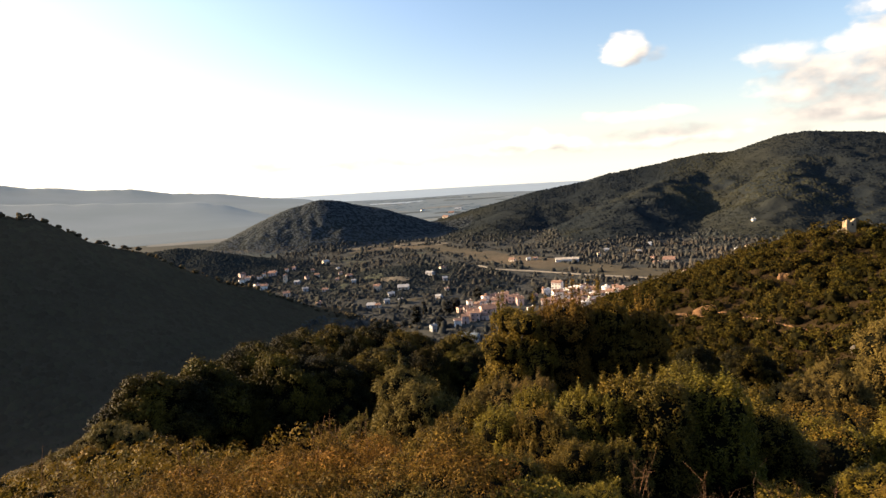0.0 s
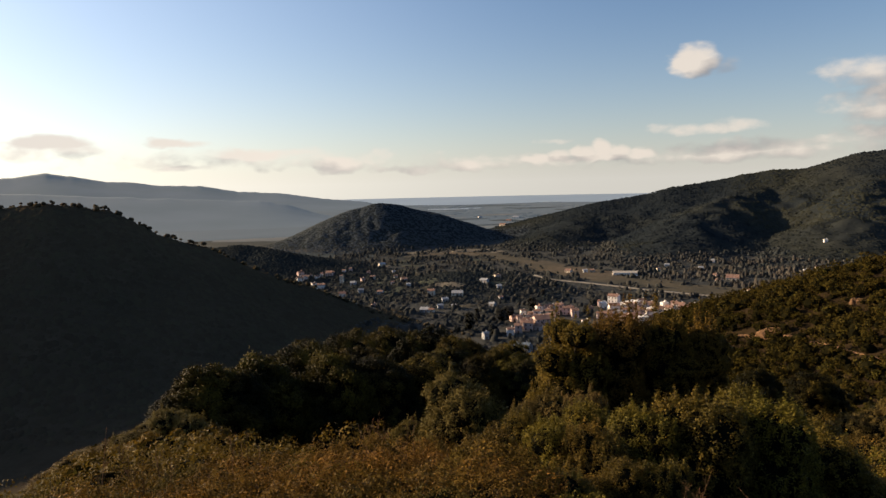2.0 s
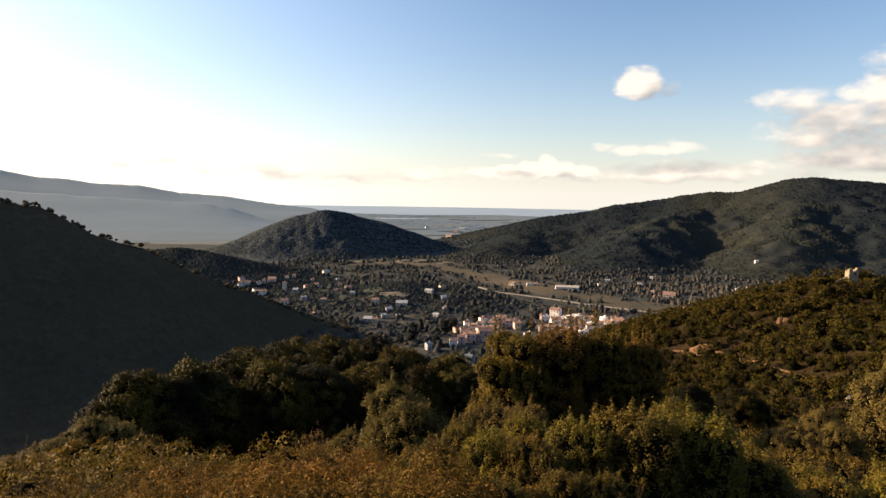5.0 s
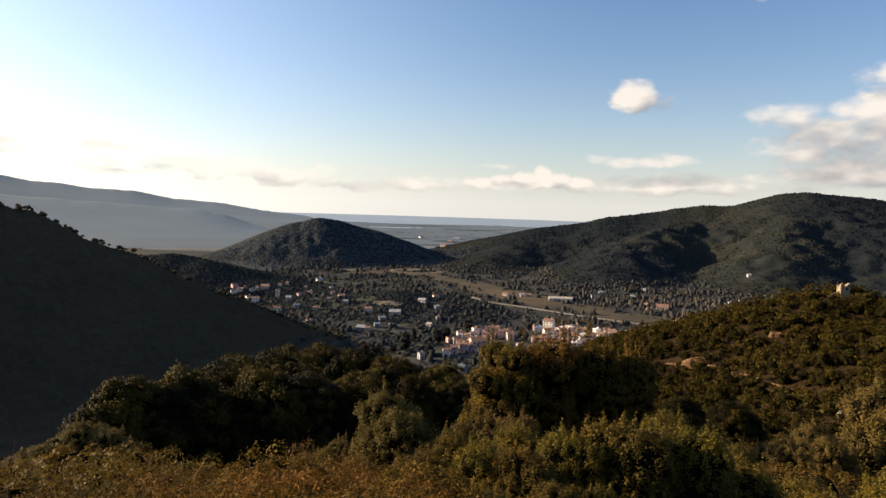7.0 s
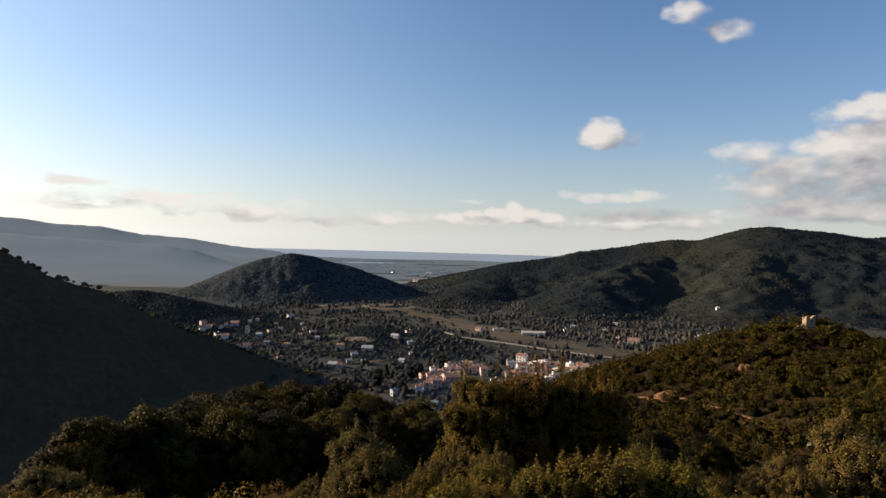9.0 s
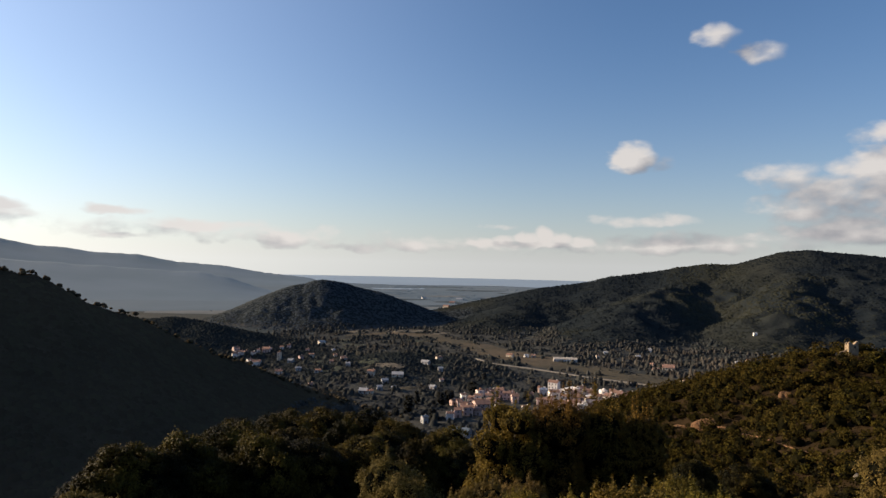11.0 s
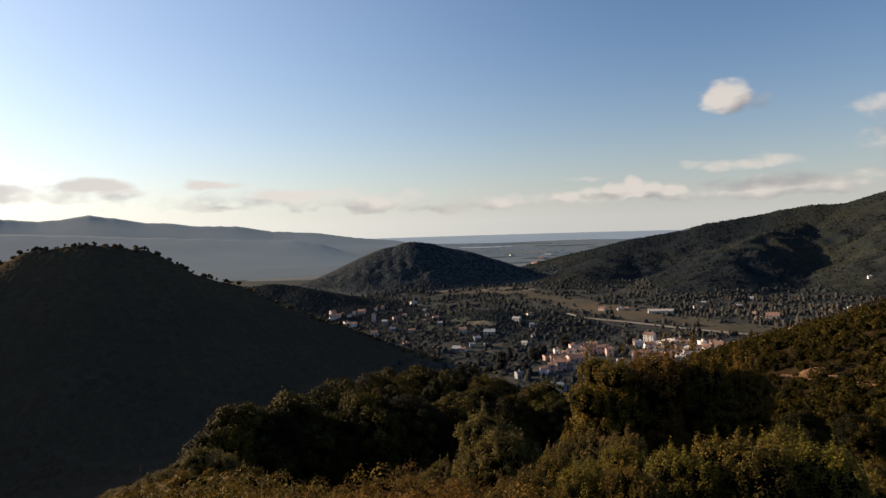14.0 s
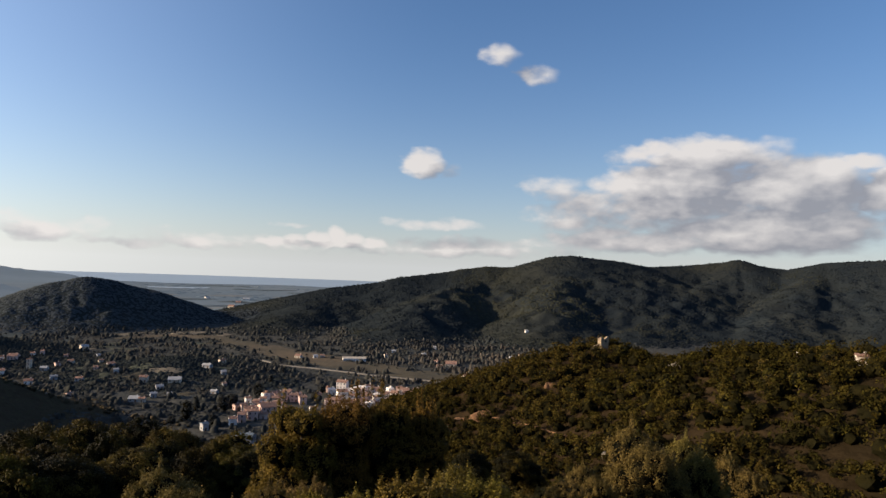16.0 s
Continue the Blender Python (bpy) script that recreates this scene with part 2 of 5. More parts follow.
# Base lifted and warmed to paint in the glare veil over the near hill.
M_WOOD_NEAR = material("pine_wood_crown_veil_tint", (0.063, 0.049, 0.030), (0.049, 0.040, 0.025), 0.012, 0.95, island=0.10, spec=0.0)
# Grey-brown groves and dark knoll woods, both lightened to imitate haze.
M_GROVE = material("grove_crown_haze_tint", (0.078, 0.074, 0.067), (0.060, 0.060, 0.056), 0.03, 0.9, island=0.3, spec=0.0, translucent=0.4, third=(0.092, 0.080, 0.066))
M_WOOD_KNOLL = material("knoll_wood_crown_haze_tint", (0.040, 0.045, 0.043), (0.029, 0.035, 0.036), 0.03, 0.95, island=0.14, spec=0.0, translucent=0.4)
# Lifted blue-grey base imitates the haze in front of the cone hill.
M_WOOD_CONE = material("cone_wood_crown_haze_tint", (0.074, 0.084, 0.090), (0.058, 0.069, 0.079), 0.012, 0.95, island=0.08, spec=0.0, translucent=0.4, third=(0.086, 0.091, 0.085))
# Valley crowns: haze is put in by a pale, greyed base.
M_VALLEY_TREE = material("valley_tree_crown_haze_tint", (0.054, 0.057, 0.053), (0.067, 0.064, 0.057), 0.02, 0.9, island=0.18, spec=0.0, translucent=0.4, third=(0.042, 0.047, 0.046))


# ---------------------------------------------------------------- the lie of the land
def polar(az, r):
    a = np.radians(az)
    return np.stack([np.sin(a) * r, np.cos(a) * r], -1)


def crest(rows, lift=0.0):
    """A crest line from rows of bearing, slope of the line of sight to it, and distance."""
    rows = np.array(rows, float)
    xy = polar(rows[:, 0], rows[:, 2])
    return np.column_stack([xy, EYE + rows[:, 1] * rows[:, 2] - lift])


NEAR_HILL = crest([(-75, -0.07, 560), (-56, -0.05, 580), (-49, -0.040, 580), (-43.6, -0.0446, 560), (-40.2, -0.0165, 530), (-36.5, -0.0115, 520),
                   (-33.1, -0.0209, 522), (-30.9, -0.047, 526), (-26.6, -0.0755, 536), (-22.5, -0.1140, 546), (-18.5, -0.1418, 554),
                   (-13.8, -0.1776, 556), (-8.4, -0.2091, 530), (-4, -0.235, 490)], 3.0)
CONE = crest([(-19.3, -0.0844, 1250), (-16.5, -0.065, 1265), (-14.2, -0.049, 1280), (-12.8, -0.0325, 1295), (-11.3, -0.026, 1300), (-9.5, -0.0303, 1310),
              (-7.1, -0.039, 1320), (-4.6, -0.0560, 1335), (-2.2, -0.0690, 1350), (-0.2, -0.0784, 1360)], 4.0)
RIGHT_HILL = crest([(-0.2, -0.0807, 1330), (3.7, -0.059, 1400), (8.6, -0.0304, 1480), (12.4, -0.02, 1530), (14.2, -0.0116, 1550), (17.4, -0.0030, 1600),
                    (19.4, 0.0040, 1625), (21.3, 0.0090, 1645), (22.4, 0.0086, 1650), (23.8, 0.0096, 1655), (25.4, 0.0185, 1675), (27.1, 0.0280, 1690), (28.4, 0.0299, 1700), (30.3, 0.0268, 1725),
                    (32.3, 0.0236, 1755), (34.6, 0.0170, 1820), (37.5, 0.0206, 1900),
                    (40.6, 0.0275, 1945), (41.5, 0.0310, 1950), (42.9, 0.0238, 1950), (45.0, 0.0197, 1950), (47.7, 0.0311, 1950), (51.3, 0.0357, 1950), (66, 0.045, 1950)], 5.0)
SPUR = crest([(19.2, -0.228, 466), (20.6, -0.206, 458), (23.8, -0.1765, 430), (27.4, -0.1390, 415), (29.6, -0.106, 405), (31.3, -0.0985, 400),
              (34.1, -0.1090, 390), (37.3, -0.1190, 370), (42.6, -0.0890, 330), (47.3, -0.0880, 300), (51.4, -0.0790, 280), (70, -0.065, 250)], 3.0)
# arms that run down from the long hill to the valley
SPURS = [crest(q, 12.0) for q in (
    [(8.6, -0.034, 1470), (5.5, -0.055, 1300), (3.8, -0.075, 1180), (2.8, -0.092, 1090)],
    [(21.5, 0.002, 1640), (19.5, -0.012, 1480), (17.5, -0.030, 1330), (15.5, -0.050, 1190), (13.5, -0.079, 1050), (12.6, -0.102, 975)],
    [(28.4, 0.026, 1690), (27.6, 0.004, 1520), (27.0, -0.020, 1360), (26.0, -0.050, 1200), (25.4, -0.085, 1050)],
    [(41.7, 0.026, 1930), (39.5, 0.001, 1720), (37.0, -0.022, 1520), (35.0, -0.046, 1350), (33.5, -0.072, 1200)],
    [(47.7, 0.028, 1930), (46.0, 0.002, 1700), (44.5, -0.028, 1500), (43.0, -0.060, 1350)])]
KNOLL = crest([(-9.3, -0.149, 740), (-7.4, -0.137, 730), (-4.4, -0.132, 720), (-1.4, -0.144, 700), (1.6, -0.162, 665), (3.6, -0.177, 640)], 5.0)
LOW_HILL = crest([(-30, -0.075, 980), (-24.8, -0.083, 945), (-23.0, -0.0805, 930), (-20.9, -0.090, 900), (-18.7, -0.108, 860), (-16.4, -0.119, 825), (-14.3, -0.128, 800)], 5.0)


def ridge(x, y, line, foot, widen, soft=12.0, power=1.25):
    """Height of a ridge that falls off on both sides of its crest line."""
    best = np.zeros_like(x)
    for (ax, ay, az_), (bx, by, bz) in zip(line[:-1], line[1:]):
        dx, dy = bx - ax, by - ay
        s = np.clip(((x - ax) * dx + (y - ay) * dy) / (dx * dx + dy * dy), 0, 1)
        d = np.hypot(x - ax - s * dx, y - ay - s * dy)
        z = az_ + s * (bz - az_)
        d = np.sqrt(d * d + soft * soft) - soft
        best = np.maximum(best, z * np.clip(1 - d / (foot + widen * np.maximum(z, 0)), 0, 1) ** power)
    return best


def waves(x, y, size, seed):
    """Smooth pseudo-random relief, about -1 to 1, from a few crossed sine waves."""
    g = np.random.default_rng(seed)
    v = np.zeros_like(x)
    for i in range(7):
        a, k, p = g.uniform(0, 6.28), 6.28 / size * g.uniform(0.6, 1.7), g.uniform(0, 6.28)
        v += np.sin(k * (x * np.cos(a) + y * np.sin(a)) + p + 0.8 * np.sin(0.6 * k * (x * np.sin(a) - y * np.cos(a)) + 2 * p))
    return v / 3.5


def land(x, y):
    """Height of the ground at x, y (arrays)."""
    x, y = np.asarray(x, float), np.asarray(y, float)
    r, az = np.hypot(x, y), np.degrees(np.arctan2(x, y))
    front = np.clip((115 - np.abs(az)) / 45, 0, 1)
    front = 0.06 + 0.94 * front * front * (3 - 2 * front)
    drop = 0.35 * np.clip(r - 1.5, 0, 85) + 0.43 * np.clip(r - 86.5, 0, 400)
    hollow = np.exp(-((az + 11.5) / 14.0) ** 4) + np.exp(-((az - 11.0) / 8.0) ** 4)
    knoll = 118.4 - drop * front - 0.13 * hollow * np.clip(r - 11, 0, 50)
    knoll = knoll - 0.085 * np.clip((-az - 35.5) / 6, 0, 1) * np.clip(r - 7, 0, 60) * (az > -90)
    knoll = knoll + np.clip(r / 60, 0, 1) * (1.2 * waves(x, y, 38, 3))
    hills = [knoll,
             ridge(x, y, NEAR_HILL, 45, 1.35, 8),
             ridge(x, y, CONE, 60, 1.55, 20, 1.15) * (1 + 0.04 * waves(x, y, 160, 5)),
             ridge(x, y, RIGHT_HILL, 140, 2.6, 14, 1.15),
             ridge(x, y, SPUR, 34, 2.2, 10, 1.1),
             ridge(x, y, KNOLL, 60, 3.0, 20), ridge(x, y, LOW_HILL, 60, 3.0, 20),
             1.5 + 1.2 * waves(x, y, 220, 9) * np.clip((2200 - r) / 900, 0, 1)]
    crest_r = np.interp(az, [-0.2, 8.6, 17.4, 28.4, 37.5, 66], [1330, 1480, 1600, 1700, 1900, 1950])
    below = np.clip((crest_r - 50 - r) / 200, 0, 1)
    flank = np.maximum(hills[3], 0)
    for arm in SPURS:
        flank = np.maximum(flank, ridge(x, y, arm, 60, 1.7, 45, 1.25))
    hills[3] = flank + below * np.clip(flank / 40, 0, 1) * (7 * (0.42 - np.abs(waves(x, y, 330, 11))) + 4.5 * (0.42 - np.abs(waves(x, y, 130, 12))) + 2.6 * waves(x, y, 52, 13))
    hills[2] = hills[2] + np.clip(hills[2] / 30, 0, 1) * np.clip((1260 - r) / 60, 0, 1) * (3.0 * waves(x, y, 80, 14) + 1.5 * waves(x, y, 34, 15))
    edge = np.interp(r, [300, 400, 470, 540, 700], [-52.5, -47.3, -44.6, -43.0, -41.5])
    aside = np.radians(az - edge) * r
    shoulder = np.interp(r, [250, 330, 400, 470, 540, 580, 640, 760], [0, 22, 46, 72, 94, 96, 78, 20]) - 0.31 * (aside + np.hypot(aside, 38)) + np.interp(r, [470, 560], [0.34, 0.06]) * np.minimum(aside, 0) + 1.5 * waves(x, y, 45, 17)
    hills.append(np.where((r > 240) & (r < 780) & (np.abs(az + 50) < 40), shoulder, 0.0))
    k = 4.0
    stack = np.stack(hills)
    top = stack.max(0)
    return top + k * np.log(np.exp((stack - top) / k).sum(0)) - 5.5 * np.exp(-np.maximum(top - 1.5, 0) / 15)


def mesh_object(name, verts, faces, mat, smooth=False, parent=None):
    """One mesh from arrays: verts (n, 3), faces (m, 3 or 4)."""
    me = bpy.data.meshes.new(name)
    verts, faces = np.asarray(verts, np.float32), np.asarray(faces, np.int32)
    k = faces.shape[1]
    me.vertices.add(len(verts))
    me.vertices.foreach_set("co", verts.ravel())
    me.loops.add(faces.size)
    me.loops.foreach_set("vertex_index", faces.ravel())
    me.polygons.add(len(faces))
    me.polygons.foreach_set("loop_start", np.arange(0, faces.size, k, dtype=np.int32))
    me.polygons.foreach_set("use_smooth", np.full(len(faces), smooth))
    me.update(calc_edges=True)
    if mat:
        me.materials.append(mat)
    ob = new(name, me)
    if parent:
        ob.parent = parent
    return ob


def grid_faces(rows, cols):
    i = np.arange((rows - 1) * cols).reshape(rows - 1, cols)[:, :-1].ravel()
    return np.stack([i, i + 1, i + cols + 1, i + cols], 1)


# The ground: one sheet from the viewer's feet to the horizon.
g_az = np.concatenate([np.arange(-180, -72, 4.0), np.arange(-72, 72, 0.3), np.arange(72, 181, 4.0)])
g_r = np.concatenate([[0.0], np.geomspace(1.2, 200, 110), np.arange(206, 1450, 6.5), np.arange(1456, 2000, 14.0), np.geomspace(2020, 4930, 24)])
A, R = np.meshgrid(g_az, g_r)
gxy = polar(A, R)
gz = land(gxy[..., 0], gxy[..., 1])
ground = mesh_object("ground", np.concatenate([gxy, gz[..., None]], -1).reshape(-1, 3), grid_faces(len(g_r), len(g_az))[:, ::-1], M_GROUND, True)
# Three distant ground colours, greyed and blued to paint haze into them.
M_FAR_GROUND = material("far_hill_ground_haze_tint", (0.0215, 0.0255, 0.0265), (0.0155, 0.0200, 0.0235), 0.02, 0.95, 0.2, 0.3, spec=0.0, third=(0.029, 0.031, 0.027))
M_FLATS = material("far_valley_flats_haze_tint", (0.062, 0.069, 0.067), (0.046, 0.054, 0.056), 0.012, 0.95, 0.2, 0.3, spec=0.0, third=(0.082, 0.082, 0.072))
M_VALLEY = material("valley_floor_haze_tint", (0.058, 0.058, 0.053), (0.044, 0.047, 0.045), 0.02, 0.95, 0.3, 0.4, spec=0.0, third=(0.072, 0.068, 0.058))
# Ground under those pines, with the same veil put into its colour.
M_HILL_GROUND = material("shaded_hill_ground_veil_tint", (0.062, 0.048, 0.031), (0.051, 0.041, 0.027), 0.02, 0.95, 0.2, 0.3, spec=0.0)
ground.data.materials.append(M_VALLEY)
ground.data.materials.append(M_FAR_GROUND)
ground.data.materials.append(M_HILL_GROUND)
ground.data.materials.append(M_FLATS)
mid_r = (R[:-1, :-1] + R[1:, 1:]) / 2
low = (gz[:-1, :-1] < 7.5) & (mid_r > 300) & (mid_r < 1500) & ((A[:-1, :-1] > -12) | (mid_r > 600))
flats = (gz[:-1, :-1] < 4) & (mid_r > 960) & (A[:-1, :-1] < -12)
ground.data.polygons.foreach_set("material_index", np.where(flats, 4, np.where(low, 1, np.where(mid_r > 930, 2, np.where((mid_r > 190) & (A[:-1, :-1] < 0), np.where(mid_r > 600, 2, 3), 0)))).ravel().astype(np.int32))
tagged(ground, "scrubby hill ground and valley floor, dry grass over earth", "ground", kind="structure")

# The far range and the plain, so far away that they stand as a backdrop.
# Air haze is put into the blue-grey base and a faint emission.
M_FAR = material("far_range_painted_haze", (0.075, 0.09, 0.10), (0.06, 0.075, 0.08), 0.004, 1.0)
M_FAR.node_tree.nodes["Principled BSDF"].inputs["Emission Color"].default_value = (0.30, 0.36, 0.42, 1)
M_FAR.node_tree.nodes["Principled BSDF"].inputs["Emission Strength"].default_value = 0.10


def backdrop_range(name, rows, depth, mat, label, seed):
    rows = np.array(rows, float)
    az = np.arange(rows[0, 0], rows[-1, 0], 0.15)
    top = np.interp(az, rows[:, 0], rows[:, 1])
    dist = np.interp(az, rows[:, 0], rows[:, 2])
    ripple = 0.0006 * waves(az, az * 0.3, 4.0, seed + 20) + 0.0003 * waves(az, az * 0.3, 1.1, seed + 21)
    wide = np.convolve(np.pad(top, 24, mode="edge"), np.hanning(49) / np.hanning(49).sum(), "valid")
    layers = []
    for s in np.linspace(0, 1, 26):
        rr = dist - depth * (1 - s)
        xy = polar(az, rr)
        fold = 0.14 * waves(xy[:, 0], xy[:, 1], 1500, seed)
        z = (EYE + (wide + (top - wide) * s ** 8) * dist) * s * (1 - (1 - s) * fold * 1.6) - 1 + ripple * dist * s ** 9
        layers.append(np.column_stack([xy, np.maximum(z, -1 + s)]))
    layers.append(np.column_stack([polar(az, dist + 200), np.full(len(az), -5.0)]))
    v = np.concatenate(layers)
    return tagged(mesh_object(name, v, grid_faces(len(layers), len(az)), mat, True), label, "mountains", kind="structure")


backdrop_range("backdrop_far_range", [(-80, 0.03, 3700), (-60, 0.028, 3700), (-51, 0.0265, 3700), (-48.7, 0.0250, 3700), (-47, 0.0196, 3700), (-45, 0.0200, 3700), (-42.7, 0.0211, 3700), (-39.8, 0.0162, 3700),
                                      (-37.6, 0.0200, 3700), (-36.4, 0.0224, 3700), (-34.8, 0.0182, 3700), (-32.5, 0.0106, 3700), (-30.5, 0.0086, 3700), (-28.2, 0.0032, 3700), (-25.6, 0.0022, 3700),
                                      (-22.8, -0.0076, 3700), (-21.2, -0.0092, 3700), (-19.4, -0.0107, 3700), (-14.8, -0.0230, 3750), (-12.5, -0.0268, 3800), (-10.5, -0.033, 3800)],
               900, M_FAR, "far mountain range beyond the valley, blue-grey haze painted into its colour and glow", 2)
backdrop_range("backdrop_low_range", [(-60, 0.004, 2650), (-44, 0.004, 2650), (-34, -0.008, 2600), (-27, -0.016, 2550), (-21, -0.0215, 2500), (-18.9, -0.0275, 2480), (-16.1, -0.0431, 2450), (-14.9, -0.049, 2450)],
               700, M_FAR, "wooded lower hills in front of the range, haze painted into colour and glow", 3)


# Haze over the plain is painted: blue-grey base plus a weak glow.
M_PLAIN = material("coastal_plain_painted_haze", (0.062, 0.076, 0.084), (0.046, 0.060, 0.070), 0.003, 1.0, third=(0.078, 0.088, 0.090))
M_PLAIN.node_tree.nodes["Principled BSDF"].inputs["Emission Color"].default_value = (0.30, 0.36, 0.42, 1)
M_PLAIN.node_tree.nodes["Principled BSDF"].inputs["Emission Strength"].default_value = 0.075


# The flat coastal plain and the far valley floor, with distance haze put into colour and glow.
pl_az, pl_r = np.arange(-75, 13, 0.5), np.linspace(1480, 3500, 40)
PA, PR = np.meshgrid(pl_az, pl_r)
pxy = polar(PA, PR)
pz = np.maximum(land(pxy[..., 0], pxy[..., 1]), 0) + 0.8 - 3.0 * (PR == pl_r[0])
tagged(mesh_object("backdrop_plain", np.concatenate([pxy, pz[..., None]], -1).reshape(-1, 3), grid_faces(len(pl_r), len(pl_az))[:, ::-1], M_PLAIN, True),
       "flat coastal plain in the distance, haze painted into its colour and glow", "plain", kind="structure")


# ---------------------------------------------------------------- plants
def ico(level=1):
    bm = bmesh.new()
    bmesh.ops.create_icosphere(bm, subdivisions=level, radius=1)
    v = np.array([p.co[:] for p in bm.verts])
    f = np.array([[q.index for q in t.verts] for t in bm.faces])
    bm.free()
    return v, f


ICO2 = ico(2)
RING = np.arange(6) / 6 * 2 * math.pi
DOME = (np.concatenate([[(0, 0, 1.0)], np.stack([0.62 * np.cos(RING), 0.62 * np.sin(RING), np.full(6, 0.62)], 1), np.stack([np.cos(RING + 0.5), np.sin(RING + 0.5), np.full(6, -0.5)], 1)]),
        np.array([(0, 1 + k, 1 + (k + 1) % 6) for k in range(6)] + [(1 + k, 7 + k, 1 + (k + 1) % 6) for k in range(6)] + [(7 + k, 7 + (k + 1) % 6, 1 + (k + 1) % 6) for k in range(6)]))
CAP = (np.concatenate([[(0, 0, 0.9)], np.stack([np.cos(RING), np.sin(RING), np.full(6, -0.35)], 1)]), np.array([(0, 1 + k, 1 + (k + 1) % 6) for k in range(6)]))


def lumps(pos, size, template, g, rough=0.25, squash=0.8, turned=True):
    """Many uneven crowns joined into vertex and face arrays."""
    tv, tf = template
    n = len(pos)
    turn = g.uniform(0, 6.28, n) * turned
    v = tv[None] * (1 + g.normal(0, rough, (n, len(tv), 1)))
    c, s = np.cos(turn)[:, None], np.sin(turn)[:, None]
    v = np.stack([v[..., 0] * c - v[..., 1] * s, v[..., 0] * s + v[..., 1] * c, v[..., 2] * squash], -1)
    size = np.asarray(size)
    v = v * (size[:, None, None] if size.ndim == 1 else size[:, None, :]) + pos[:, None]
    f = tf[None] + (np.arange(n) * len(tv))[:, None, None]
    return v.reshape(-1, 3), f.reshape(-1, 3)


def leaves(centre, radius, count, length, width, g, out=0.64, shell=0.45, facing=None):
    """Small folded leaf sprays on the outside of clumps: centre (k, 3), radius (k, 3); facing: the way out of the crown."""
    area = radius.prod(1) ** (2 / 3) + 0.5 * (radius.prod(1) ** (2 / 3)).mean()
    pick = g.choice(len(centre), count, p=area / area.sum())
    d = g.normal(size=(count, 3))
    if facing is not None:
        d = d / np.linalg.norm(d, axis=1)[:, None] + 0.75 * facing[pick]
    d /= np.linalg.norm(d, axis=1)[:, None]
    p = centre[pick] + d * radius[pick] * (1 + g.normal(0, shell, (count, 1)) * 0.6)
    nrm = d * out + g.normal(size=(count, 3)) * (1 - out) + [0, 0, 0.15]
    nrm /= np.linalg.norm(nrm, axis=1)[:, None]
    t = np.cross(nrm, g.normal(size=(count, 3)))
    t /= np.linalg.norm(t, axis=1)[:, None] + 1e-9
    b = np.cross(nrm, t)
    ln = length * g.uniform(0.6, 1.4, (count, 1))
    wd = width * g.uniform(0.6, 1.4, (count, 1))
    v = np.stack([p - t * ln * 0.5, p + b * wd * 0.5 - nrm * wd * 0.2, p + t * ln * 0.5, p - b * wd * 0.5 - nrm * wd * 0.2], 1).reshape(-1, 3)
    i = np.arange(count)[:, None] * 4
    return v, np.concatenate([i, i + 1, i + 2, i + 3], 1)


def branch_mesh(paths, sides=6):
    """Tapered limbs: each path is a list of (point, radius)."""
    vs, fs, base = [], [], 0
    for path in paths:
        for k, (p, rad) in enumerate(path):
            a = np.arange(sides) / sides * 2 * math.pi
            nxt = np.array(path[min(k + 1, len(path) - 1)][0]) - np.array(path[max(k - 1, 0)][0])
            nxt = nxt / (np.linalg.norm(nxt) + 1e-9)
            u = np.cross(nxt, [0.3, 0.9, 0.1])
            u /= np.linalg.norm(u) + 1e-9
            w = np.cross(nxt, u)
            vs.append(np.array(p) + rad * (np.cos(a)[:, None] * u + np.sin(a)[:, None] * w))
        for k in range(len(path) - 1):
            for j in range(sides):
                q = base + k * sides
                fs.append((q + j, q + (j + 1) % sides, q + sides + (j + 1) % sides, q + sides + j))
        base += len(path) * sides
    return np.concatenate(vs), np.array(fs)


